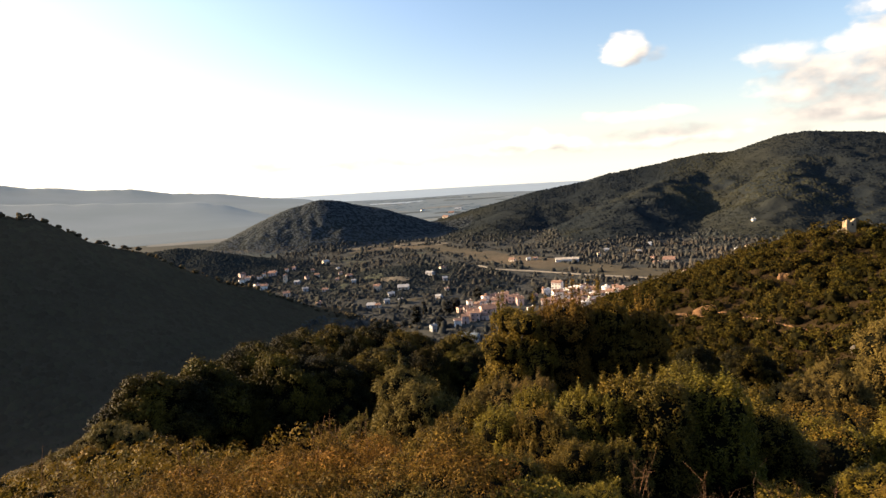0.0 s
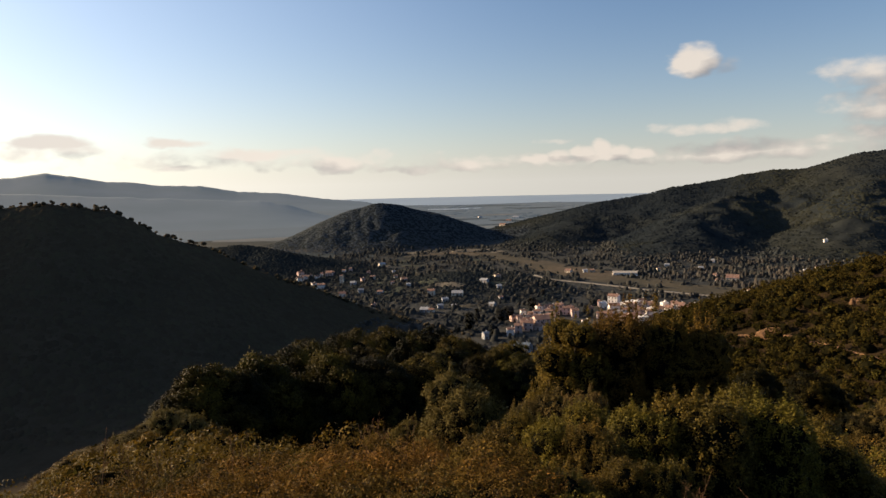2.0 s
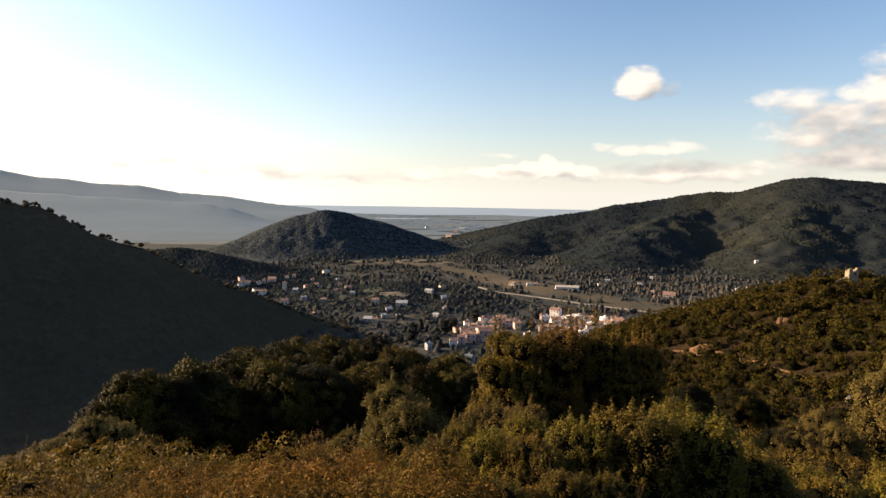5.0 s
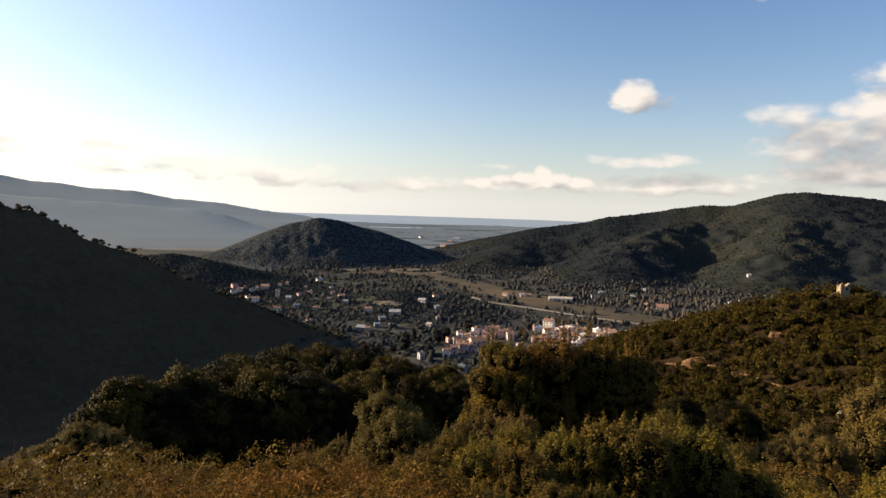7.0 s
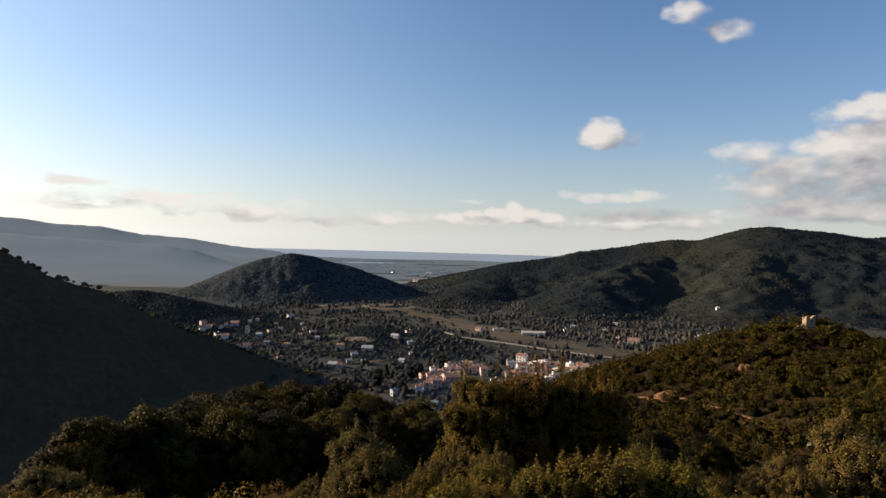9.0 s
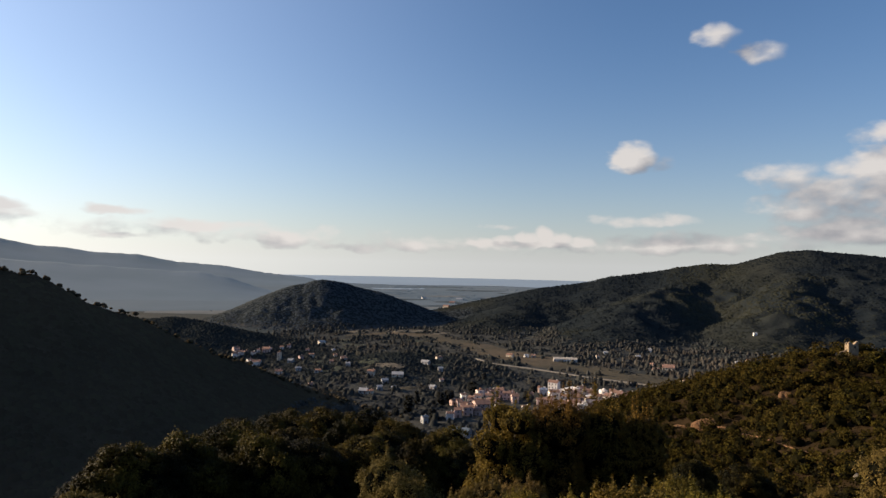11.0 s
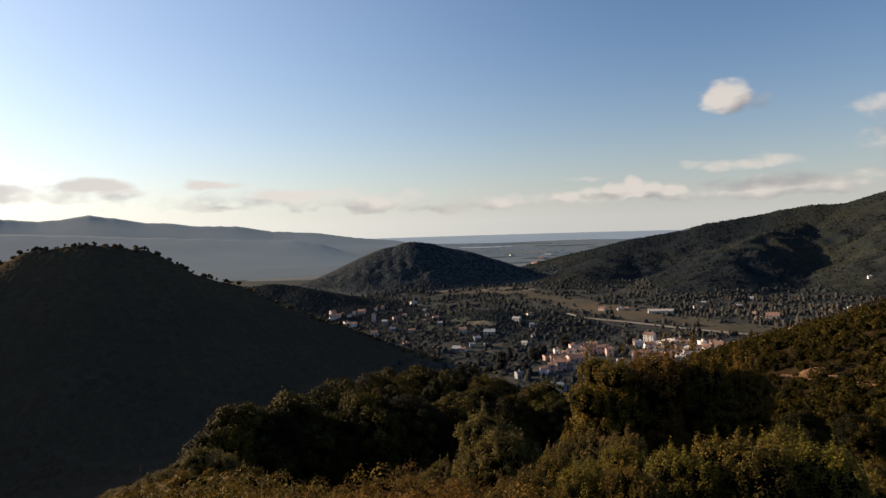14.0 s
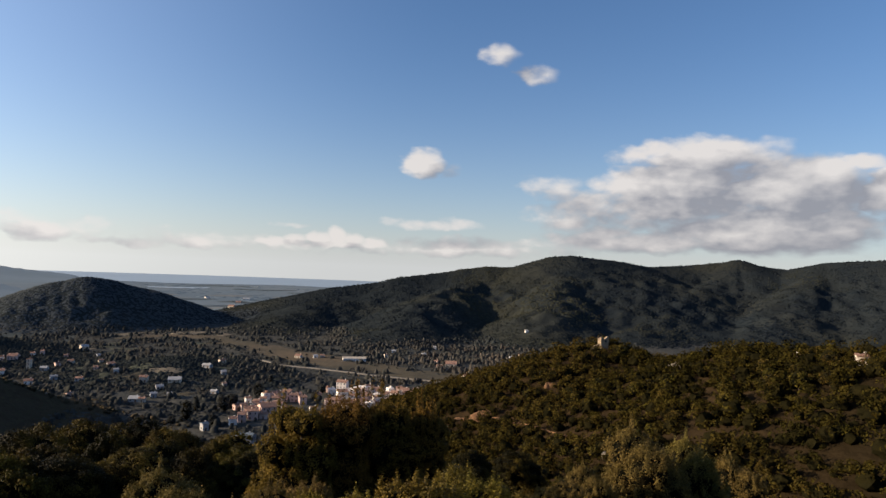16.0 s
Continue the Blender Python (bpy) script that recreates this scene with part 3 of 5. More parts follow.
def crown_parts(g, width, deep, height, stem, lobes, clumps, fine, tall=0.8):
    """A crown in three scales: a few big lobes, and on them many small clumps that carry the leaves. Returns lobe and clump centres and radii."""
    base = height * stem
    body = height - base
    u = g.normal(size=(lobes, 3))
    u[:, 2] = np.abs(u[:, 2])
    u /= np.linalg.norm(u, axis=1)[:, None]
    lr = min(width, body * 1.5) * g.uniform(0.14, 0.29, lobes)
    reach = g.uniform(0.55, 1.0, (lobes, 1)) ** 0.5
    size = np.array([width / 2, deep / 2, body])
    c = u * reach * np.maximum(size - lr[:, None] * [1, 1, 0.85], 0.05 * width) + [0, 0, base]
    c[:, 2] = np.maximum(c[:, 2], base + 0.55 * lr)
    lz = lr * 0.85
    c[:, 2] *= height * 0.97 / (c[:, 2] + lz).max()
    # a heart that closes the middle
    c = np.concatenate([c, [[0, 0, base + body * 0.4]]])
    rad = np.concatenate([np.stack([lr, lr, lz], 1), [[width * 0.31, deep * 0.31, body * 0.40]]])
    w = rad.prod(1) ** (2 / 3)
    n = clumps * 6
    pick = g.choice(len(c), n, p=w / w.sum())
    d = g.normal(size=(n, 3))
    d[:, 2] = np.where(d[:, 2] < -0.4, -d[:, 2], d[:, 2])
    d /= np.linalg.norm(d, axis=1)[:, None]
    p = c[pick] + d * rad[pick] * g.uniform(0.92, 1.06, (n, 1))
    inside = np.zeros(n, bool)
    for k in range(len(c)):
        inside |= (pick != k) & ((((p - c[k]) / (rad[k] * 0.9)) ** 2).sum(1) < 1)
    # clumps keep their distance, so that dark gaps stay between them
    chosen = np.empty((clumps, 3))
    kept = []
    for k in np.where(~inside & (p[:, 2] > 0.02 * height))[0]:
        m = len(kept)
        if m == clumps:
            break
        if m == 0 or (((chosen[:m] - p[k]) * [1, 1, 0.8 / tall]) ** 2).sum(1).min() > (1.35 * fine * width) ** 2:
            chosen[m] = p[k]
            kept.append(k)
    p, d = p[kept], d[kept] + [0, 0, 0.35]
    fr = fine * width * g.uniform(0.65, 1.35, (len(p), 1)) * np.array([[1, 1, tall]])
    return c, rad, p, fr, d / np.linalg.norm(d, axis=1)[:, None]


def plant(name, label, category, at, width, height, clumps, leaf_count, leaf, mat, seed, deep=None, stem=0.0, group="", lobes=9, fine=0.06, shoots=0, core=True, tall=0.8):
    """A shrub or tree: stems and limbs, a near-black core as painted inner shade and a crown of many leaf sprays. at:
    x, y; leaf: length, width.
    """
    g = np.random.default_rng(seed)
    x, y = at
    z = float(land(np.array([x]), np.array([y]))[0])
    root = new(name)
    root.location = (x, y, z - 0.05)
    deep = deep or width
    big, big_r, c, cr, way = crown_parts(g, width, deep, height, stem, lobes, clumps, fine, tall)
    paths = []
    girth = 0.014 * height + 0.012
    fork = np.array([0, 0, height * max(stem, 0.08)])
    paths.append([((0, 0, -0.15), girth * 1.4), (fork * 0.5 + [girth, 0, 0], girth * 1.1), (fork, girth)])
    for k in range(len(big)):
        mid = fork * 0.5 + big[k] * 0.5 + g.normal(0, 0.04 * height, 3)
        paths.append([(fork - [0, 0, girth], girth * 0.7), (mid, girth * 0.45), (big[k] + [0, 0, big_r[k, 2] * 0.5], girth * 0.15)])
    bv, bf = branch_mesh(paths)
    mesh_object("trunk" if stem > 0.08 else "stem", bv, bf, M_BARK, True, root)
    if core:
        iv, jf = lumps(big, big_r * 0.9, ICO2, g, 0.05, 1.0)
        mesh_object("inner_shade_core", iv, jf, M_CORE, False, root)
    if shoots:
        j = g.integers(len(c), size=shoots)
        up = c[j] + np.stack([g.normal(0, 0.02 * width, shoots), g.normal(0, 0.02 * width, shoots), g.uniform(0.03, 0.10, shoots) * height], 1)
        c = np.concatenate([c, up])
        cr = np.concatenate([cr, np.tile([fine * 0.4 * width, fine * 0.4 * width, 0.085 * height], (shoots, 1))])
        way = np.concatenate([way, np.tile([0, 0, 0.6], (shoots, 1))])
    lv, lf = leaves(c, cr, leaf_count, leaf[0], leaf[1], g, facing=way)
    mesh_object("crown", lv, lf, mat, False, root)
    return tagged(root, label, category, group)


def at(az, r):
    return tuple(float(v) for v in polar(np.array(float(az)), np.array(float(r))))


def stand(ob, az, r, turn, size):
    """A copy of a plant at a bearing and distance, turned and scaled."""
    x, y = at(az, r)
    z = float(land(np.array([x]), np.array([y]))[0])
    o = copy_thing(ob, pose(x, y, z - 0.05, 0, 0, turn))
    o.scale = size
    return o


def scatter(az0, az1, r0, r1, gap, g):
    """Jittered places at an even spacing over a sector of the land."""
    out = []
    for r in np.arange(r0, r1, gap):
        n = max(1, int(r * radians(az1 - az0) / gap))
        a = az0 + (np.arange(n) + g.uniform(0, 1, n)) / n * (az1 - az0)
        out.append(np.column_stack([a, r + g.uniform(-0.95, 0.95, n) * gap]))
    p = np.concatenate(out)
    xy = polar(p[:, 0], p[:, 1])
    return np.column_stack([xy, land(xy[:, 0], xy[:, 1])]), p[:, 0], p[:, 1]


def from_line(xy, line):
    """Distance of places from a line of bearings and distances."""
    pts = polar(np.array([q[0] for q in line], float), np.array([q[1] for q in line], float))
    best = np.full(len(xy), 1e9)
    for (ax, ay), (bx, by) in zip(pts[:-1], pts[1:]):
        dx, dy = bx - ax, by - ay
        s = np.clip(((xy[:, 0] - ax) * dx + (xy[:, 1] - ay) * dy) / (dx * dx + dy * dy), 0, 1)
        best = np.minimum(best, np.hypot(xy[:, 0] - ax - s * dx, xy[:, 1] - ay - s * dy))
    return best


# ---------------------------------------------------------------- fields, tracks, water
FIELD = [(-9, 1030), (-5, 1075), (-1.5, 1040), (2, 930), (5, 850), (9, 790), (14, 735), (20, 700), (27, 685)]
ROAD = [(2.4, 800), (3.8, 764), (6.8, 745), (12, 706), (18, 676), (25, 650)]
TRACK = [(18.9, 347), (20.6, 337), (22.6, 334), (24.3, 316), (26.4, 292), (28.5, 275), (31, 258)]


def drape(name, line, half, mat, lift, label, category, steps=70, across=7, least=-50.0):
    """A sheet laid over the land along a line of bearing and distance; half: its half-widths."""
    t = np.linspace(0, len(line) - 1, steps)
    k = np.arange(len(line))
    az = np.interp(t, k, [q[0] for q in line])
    r = np.interp(t, k, [q[1] for q in line])
    h = np.interp(t, k, half)
    p = polar(az, r)
    d = np.gradient(p, axis=0)
    d /= np.linalg.norm(d, axis=1)[:, None]
    nrm = np.stack([d[:, 1], -d[:, 0]], 1)
    wob = 1 + 0.1 * np.sin(t * 5.0) + 0.06 * np.sin(t * 13.0)
    v = []
    for s in np.linspace(-1, 1, across):
        q = p + nrm * (h * wob * s)[:, None]
        edge = lift if abs(s) < 1 else -0.4
        v.append(np.column_stack([q, np.maximum(land(q[:, 0], q[:, 1]), least) + edge]))
    return tagged(mesh_object(name, np.concatenate(v), grid_faces(across, steps), mat, True), label, category, kind="structure")


M_FIELD = material("dry_pasture", (0.074, 0.063, 0.042), (0.050, 0.046, 0.034), 0.02, 0.95, 0.2, 0.35, third=(0.098, 0.076, 0.050))
M_STUBBLE = material("stubble_field", (0.125, 0.108, 0.082), (0.10, 0.087, 0.066), 0.012, 0.95, 0.2, 0.3)
# Field and wood bases on the plain are greyed to imitate haze.
M_PLAIN_FIELD = material("plain_field_painted_haze", (0.130, 0.136, 0.132), (0.10, 0.108, 0.108), 0.01, 0.95)
M_PLAIN_WOOD = material("plain_wood_painted_haze", (0.050, 0.062, 0.066), (0.040, 0.052, 0.058), 0.01, 0.95)
M_ROAD = material("pale_road", (0.175, 0.158, 0.136), (0.135, 0.123, 0.107), 0.1, 0.9, 0.1, 0.2)
M_EARTH = material("ochre_earth", (0.215, 0.120, 0.062), (0.150, 0.088, 0.048), 0.35, 0.95, 0.7, 0.5)
M_STONE = material("pale_rock", (0.315, 0.27, 0.21), (0.21, 0.18, 0.1425), 0.5, 0.95, 0.6, 0.35)
drape("field_valley", FIELD, [8, 20, 28, 36, 42, 42, 38, 30, 24], M_FIELD, 0.35, "dry grass meadow along the valley floor", "field")
drape("field_stubble", [(-8.6, 1075), (-5, 1110), (-2.0, 1105), (-0.5, 1060)], [14, 30, 26, 10], M_STUBBLE, 0.7, "pale stubble field below the cone hill", "field", 40)
drape("field_far", [(-25, 1500), (-20, 1480), (-16.5, 1500)], [20, 60, 20], M_PLAIN_FIELD, 0.7, "pale field in the left valley", "field", 40)
drape("road_valley", ROAD, [2.2] * 6, M_ROAD, 0.9, "pale country road across the meadow", "road")
drape("track_hillside", TRACK, [0.8, 1.5, 1.6, 0.7, 0.45, 0.4, 0.35], M_EARTH, 0.25, "ochre dirt track cut into the hillside", "track", 60)
rg = np.random.default_rng(77)
for k in range(22):
    az0, r0 = rg.uniform(-8, 8), rg.uniform(1500, 3100)
    if k in (0, 1):
        az0, r0 = (0.6, 1560) if k == 0 else (-1.5, 1720)
    ext = rg.uniform(1.0, 2.6)
    drape("field_plain", [(az0 - ext, r0), (az0, r0 + rg.uniform(-40, 40)), (az0 + ext, r0 + rg.uniform(-60, 60))], [15, rg.uniform(30, 70), 15],
          (M_PLAIN_FIELD, M_PLAIN_WOOD)[k % 2], 1.1 + 0.05 * k, ("pale", "dark wooded")[k % 2] + " field on the far coastal plain", "field", 30, 5, 0.0)

M_PLOT = material("garden_plot", (0.060, 0.064, 0.044), (0.045, 0.050, 0.036), 0.05, 0.95, 0.2, 0.3)
for k in range(34):
    az0, r0 = rg.uniform(-17, 1.0), rg.uniform(545, 1000)
    ext = rg.uniform(0.5, 1.3)
    drape("field_plot", [(az0 - ext, r0), (az0, r0 + rg.uniform(-8, 8)), (az0 + ext, r0 + rg.uniform(-12, 12))], [6, rg.uniform(7, 16), 6],
          (M_FIELD, M_PLOT, M_STUBBLE, M_VALLEY, M_PLOT)[k % 5], 0.45 + 0.012 * k, ("dry", "green", "pale stubble", "bare earth", "green")[k % 5] + " garden plot on the valley floor", "field", 24, 5)

# Water colour with haze painted in as a pale emission.
M_SEA = material("sea_water_painted_haze", (0.135, 0.160, 0.175), (0.115, 0.140, 0.157), 0.002, 0.5, spec=0.3)
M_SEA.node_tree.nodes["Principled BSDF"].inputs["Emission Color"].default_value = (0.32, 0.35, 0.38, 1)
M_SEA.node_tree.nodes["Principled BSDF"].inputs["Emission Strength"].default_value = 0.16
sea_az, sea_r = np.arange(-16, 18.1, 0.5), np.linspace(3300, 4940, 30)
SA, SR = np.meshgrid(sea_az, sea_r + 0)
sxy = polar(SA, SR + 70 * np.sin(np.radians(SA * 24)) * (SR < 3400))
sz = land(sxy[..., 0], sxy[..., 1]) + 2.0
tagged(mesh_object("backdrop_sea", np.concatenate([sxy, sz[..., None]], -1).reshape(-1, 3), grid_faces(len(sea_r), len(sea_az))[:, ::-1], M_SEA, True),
       "blue sea on the horizon, haze painted into its colour and glow", "sea", kind="structure")
# The lagoon takes the same painted haze glow as the sea.
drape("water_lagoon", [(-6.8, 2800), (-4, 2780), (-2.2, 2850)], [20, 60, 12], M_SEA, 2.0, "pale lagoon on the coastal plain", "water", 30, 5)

# ---------------------------------------------------------------- woods
def woods(name, places, size, template, mat, label, seed, rough=0.24, squash=0.85, rise=0.35, drape_it=False, turned=True):
    g = np.random.default_rng(seed)
    p = places.copy()
    p[:, 2] += (size if size.ndim == 1 else size[:, 2]) * rise
    v, f = lumps(p, size, template, g, rough, squash, turned)
    if drape_it:
        each = len(template[0])
        v[:, 2] += land(v[:, 0], v[:, 1]) - np.repeat(land(places[:, 0], places[:, 1]), each)
    return tagged(mesh_object(name, v, f, mat, True), label, "woods", kind="stuff")


g = np.random.default_rng(31)
p, a, r = scatter(-74, -2, 215, 590, 2.6, g)
nh = ridge(p[:, 0], p[:, 1], NEAR_HILL, 45, 1.35, 8)
keep = ((nh > 6) & (p[:, 2] < nh + 5)) | ((a < -40) & (p[:, 2] > 25))
p = p[keep]
woods("woods_near_hill", p, 0.7 + 2.4 * g.uniform(0, 1, len(p)) ** 2, CAP, M_WOOD_NEAR, "dark pine and oak woods on the shaded near hill", 1, 0.25, 0.36, 0.1, True)
# lone crowns along its crest
line = np.concatenate([np.linspace(NEAR_HILL[k], NEAR_HILL[k + 1], max(2, int(np.hypot(*(NEAR_HILL[k + 1] - NEAR_HILL[k])[:2]) / 2.0))) for k in range(2, 13)])
line = line[g.uniform(size=len(line)) < 0.8] + 0
line[:, :2] += g.normal(0, 3, (len(line), 2))
line[:, 2] = land(line[:, 0], line[:, 1]) + g.uniform(0.5, 2.2, len(line))
woods("crest_trees", line, 0.6 + 1.5 * g.uniform(0, 1, len(line)) ** 1.5, ICO2, M_WOOD_NEAR, "row of small trees along the hill crest", 2, 0.2, 0.8, 0.2)

p, a, r = scatter(-23, 2, 1020, 1400, 4.6, g)
ch = ridge(p[:, 0], p[:, 1], CONE, 60, 1.55, 20, 1.15)
p = p[(ch > 0.6) & (p[:, 2] > 2.2 + 1.5 * waves(p[:, 0], p[:, 1], 60, 44))]
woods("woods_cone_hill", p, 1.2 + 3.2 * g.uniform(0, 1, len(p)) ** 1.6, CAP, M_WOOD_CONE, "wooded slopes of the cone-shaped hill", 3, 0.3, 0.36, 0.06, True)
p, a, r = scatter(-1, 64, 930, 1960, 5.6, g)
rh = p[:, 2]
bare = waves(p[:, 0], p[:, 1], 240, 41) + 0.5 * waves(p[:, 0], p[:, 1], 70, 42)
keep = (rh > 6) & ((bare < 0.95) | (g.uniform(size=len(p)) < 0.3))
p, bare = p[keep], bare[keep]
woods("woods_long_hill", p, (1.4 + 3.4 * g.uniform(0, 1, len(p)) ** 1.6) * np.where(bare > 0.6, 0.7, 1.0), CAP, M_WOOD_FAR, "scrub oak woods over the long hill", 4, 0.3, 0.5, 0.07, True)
p, a, r = scatter(-31, 6, 600, 1010, 3.6, g)
kh = np.maximum(ridge(p[:, 0], p[:, 1], KNOLL, 60, 3.0, 20), ridge(p[:, 0], p[:, 1], LOW_HILL, 60, 3.0, 20))
p = p[kh > 3.5]
woods("woods_knolls", p, 1.2 + 2.3 * g.uniform(0, 1, len(p)) ** 1.5, CAP, M_WOOD_KNOLL, "dark woods on the low knolls in the valley", 5, 0.28, 0.6, 0.1, True)
def valley_places(gap, least):
    """Places for trees on the valley floor, clear of the meadow, the road and the town."""
    p, a, r = scatter(-30, 34, 330, 1180, gap, g)
    dens = 0.7 * waves(p[:, 0], p[:, 1], 110, 51) + 0.9 * waves(p[:, 0], p[:, 1], 42, 52) + g.uniform(-0.55, 0.55, len(p))
    town = (a > -0.5) & (a < 17.5) & (r > 480) & (r < 640)
    clear = (from_line(p[:, :2], FIELD) > np.where(dens > 0.6, 10, np.where(a < 0, 16, 36))) & (from_line(p[:, :2], ROAD) > 9)
    return p[(p[:, 2] < 11) & clear & ~(town & (g.uniform(size=len(p)) < 0.62)) & (dens > least) & ((r < 900) | (a > -15) | (dens > 1.0))]


p = valley_places(4.6, -0.35)
woods("valley_thicket", p, 1.6 + 2.6 * g.uniform(0, 1, len(p)) ** 1.5, CAP, M_VALLEY_TREE, "low orchard and thicket cover on the valley floor", 16, 0.28, 0.42, 0.1, True)
p = valley_places(6.6, 0.0)
crown = 0.8 + 2.3 * g.uniform(0, 1, len(p)) ** 2.2
woods("valley_trees", p, np.column_stack([crown * g.uniform(0.9, 1.5, len(p)), crown * g.uniform(0.9, 1.5, len(p)), crown * g.uniform(0.8, 1.5, len(p))]), DOME, M_VALLEY_TREE, "scattered orchard and riverside trees on the valley floor", 6, 0.22, 1.0, 0.45)
p, a, r = scatter(11, 33, 655, 985, 5.4, g)
dens = waves(p[:, 0], p[:, 1], 75, 56) + g.uniform(-0.5, 0.5, len(p))
p = p[(p[:, 2] < 12) & (dens > 0.05) & (from_line(p[:, :2], FIELD) > 26) & (from_line(p[:, :2], ROAD) > 9)]
crown = 0.9 + 1.7 * g.uniform(0, 1, len(p)) ** 1.6
woods("valley_groves", p, np.column_stack([crown, crown, crown * g.uniform(1.0, 2.1, len(p))]), DOME, M_GROVE, "grey-brown poplar and alder groves beside the meadow", 18, 0.22, 1.0, 0.5)
p, a, r = scatter(-12, 9, 1400, 3200, 42, g)
dens = waves(p[:, 0], p[:, 1], 400, 61) + g.uniform(-0.7, 0.7, len(p))
p = p[(dens > 0.15) & (p[:, 2] < 8)]
# These trees share the plain's painted haze glow.
woods("plain_trees", p, np.column_stack([g.uniform(10, 34, len(p)), g.uniform(5, 9, len(p)), g.uniform(1.2, 2.4, len(p))]), DOME, M_PLAIN, "belts of trees on the far plain", 7, 0.25, 1.0, 0.1, turned=False)


# scrub on the hillsides round the viewpoint
def scrub(name, places, size, sprays, leaf, mat, label, seed, core_mat=None, heads=12, heart=0.74):
    """Hundreds of low bushes: dark cores as painted inner shade and leaf sprays, joined."""
    g = np.random.default_rng(seed)
    c = places.copy()
    c[:, 2] += size * 0.4
    rad = np.stack([size, size * g.uniform(0.8, 1.2, len(size)), size * g.uniform(0.65, 1.05, len(size))], 1)
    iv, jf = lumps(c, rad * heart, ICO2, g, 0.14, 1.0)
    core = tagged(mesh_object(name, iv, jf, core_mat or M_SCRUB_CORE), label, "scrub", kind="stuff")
    n = len(c) * sprays
    pick = np.repeat(np.arange(len(c)), sprays)
    # each bush carries a number of leafy heads with gaps between
    head = g.normal(size=(len(c), heads, 3))
    head /= np.linalg.norm(head, axis=2)[..., None]
    head[..., 2] = np.abs(head[..., 2]) * 1.1 - 0.12
    reach = g.uniform(0.78, 1.08, (len(c), heads, 1))
    j = g.integers(heads, size=n)
    e = (head * reach)[pick, j]
    d = g.normal(size=(n, 3))
    d /= np.linalg.norm(d, axis=1)[:, None]
    d = d + 0.7 * head[pick, j]
    d /= np.linalg.norm(d, axis=1)[:, None]
    q = c[pick] + (e + d * (1.15 / heads ** 0.5) * g.uniform(0.75, 1.1, (n, 1))) * rad[pick]
    nrm = d * 0.9 + g.normal(size=(n, 3)) * 0.25
    nrm /= np.linalg.norm(nrm, axis=1)[:, None]
    t = np.cross(nrm, g.normal(size=(n, 3)))
    t /= np.linalg.norm(t, axis=1)[:, None] + 1e-9
    b = np.cross(nrm, t)
    s = g.uniform(0.6, 1.4, (n, 1)) * (size[pick] / size.mean())[:, None]
    v = np.stack([q - t * leaf[0] * s / 2, q + b * leaf[1] * s / 2, q + t * leaf[0] * s / 2, q - b * leaf[1] * s / 2], 1).reshape(-1, 3)
    i = np.arange(n)[:, None] * 4
    top = mesh_object("leaves", v, np.concatenate([i, i + 1, i + 2, i + 3], 1), mat, False, core)
    return core


g = np.random.default_rng(37)
p, a, r = scatter(13, 66, 150, 520, 5.9, g)
open_ = waves(p[:, 0], p[:, 1], 40, 71) + 0.5 * waves(p[:, 0], p[:, 1], 15, 72)
keep = (p[:, 2] > 9) & (from_line(p[:, :2], TRACK) > np.where(a < 23.0, 4.4, 1.8)) & (open_ < 1.3) & (from_line(p[:, :2], [(30.6, 396), (31.4, 398)]) > 7.0)
p = p[keep]
scrub("spur_scrub", p, 1.8 + 3.8 * g.uniform(0, 1, len(p)) ** 1.4, 200, (0.62, 0.4), M_SCRUB, "sunlit maquis scrub and small oaks on the spur", 8, None, 8, 0.6)
p, a, r = scatter(15, 68, 46, 152, 3.0, g)
open_ = waves(p[:, 0], p[:, 1], 30, 73)
keep = open_ < 0.9
p = p[keep]
scrub("slope_scrub", p, 0.7 + 1.6 * g.uniform(0, 1, len(p)) ** 1.5, 320, (0.25, 0.15), M_SCRUB, "dense olive green scrub on the slope", 9, M_CORE, 12, 0.6)
p, a, r = scatter(-62, -24, 11, 110, 2.0, g)
scrub("left_slope_scrub", p, np.clip(0.5 + r * 0.012, 0, 1.1) * g.uniform(0.7, 1.2, len(p)) * np.interp(a, [-62, -40, -34, -24], [0.35, 0.4, 0.85, 1.0]), 90, (0.22, 0.13), M_SCRUB, "low golden green scrub on the falling slope", 10, M_CORE)
p, a, r = scatter(-48, -24.5, 20, 44, 1.9, g)
scrub("left_brow_scrub", p, (0.45 + 0.5 * g.uniform(0, 1, len(p))) * np.interp(a, [-48, -40, -35, -29, -24.5], [0.3, 0.35, 0.75, 1.15, 1.1]), 1200, (0.055, 0.03), M_LEAF_OAK, "tall golden olive scrub beside the holm oaks", 13, M_CORE)
p, a, r = scatter(-30, 18, 60, 140, 4.5, g)
scrub("lower_slope_scrub", p, g.uniform(1.2, 2.4, len(p)), 40, (0.6, 0.4), M_SCRUB, "scrub below the holm oaks", 11)


# ---------------------------------------------------------------- trees and shrubs on the near slope
def rise_to(az, r, slope):
    """The height of a plant at a bearing and distance whose top lies on a line of sight of that slope."""
    x, y = at(az, r)
    return EYE + slope * r - float(land(np.array([x]), np.array([y]))[0]) + 0.05


def stand_to(ob, width, height, az, r, w, slope):
    turn = (az * 57 + r * 31) % 360
    return stand(ob, az, r, turn, (w / width, w / width, rise_to(az, r, slope) / height))


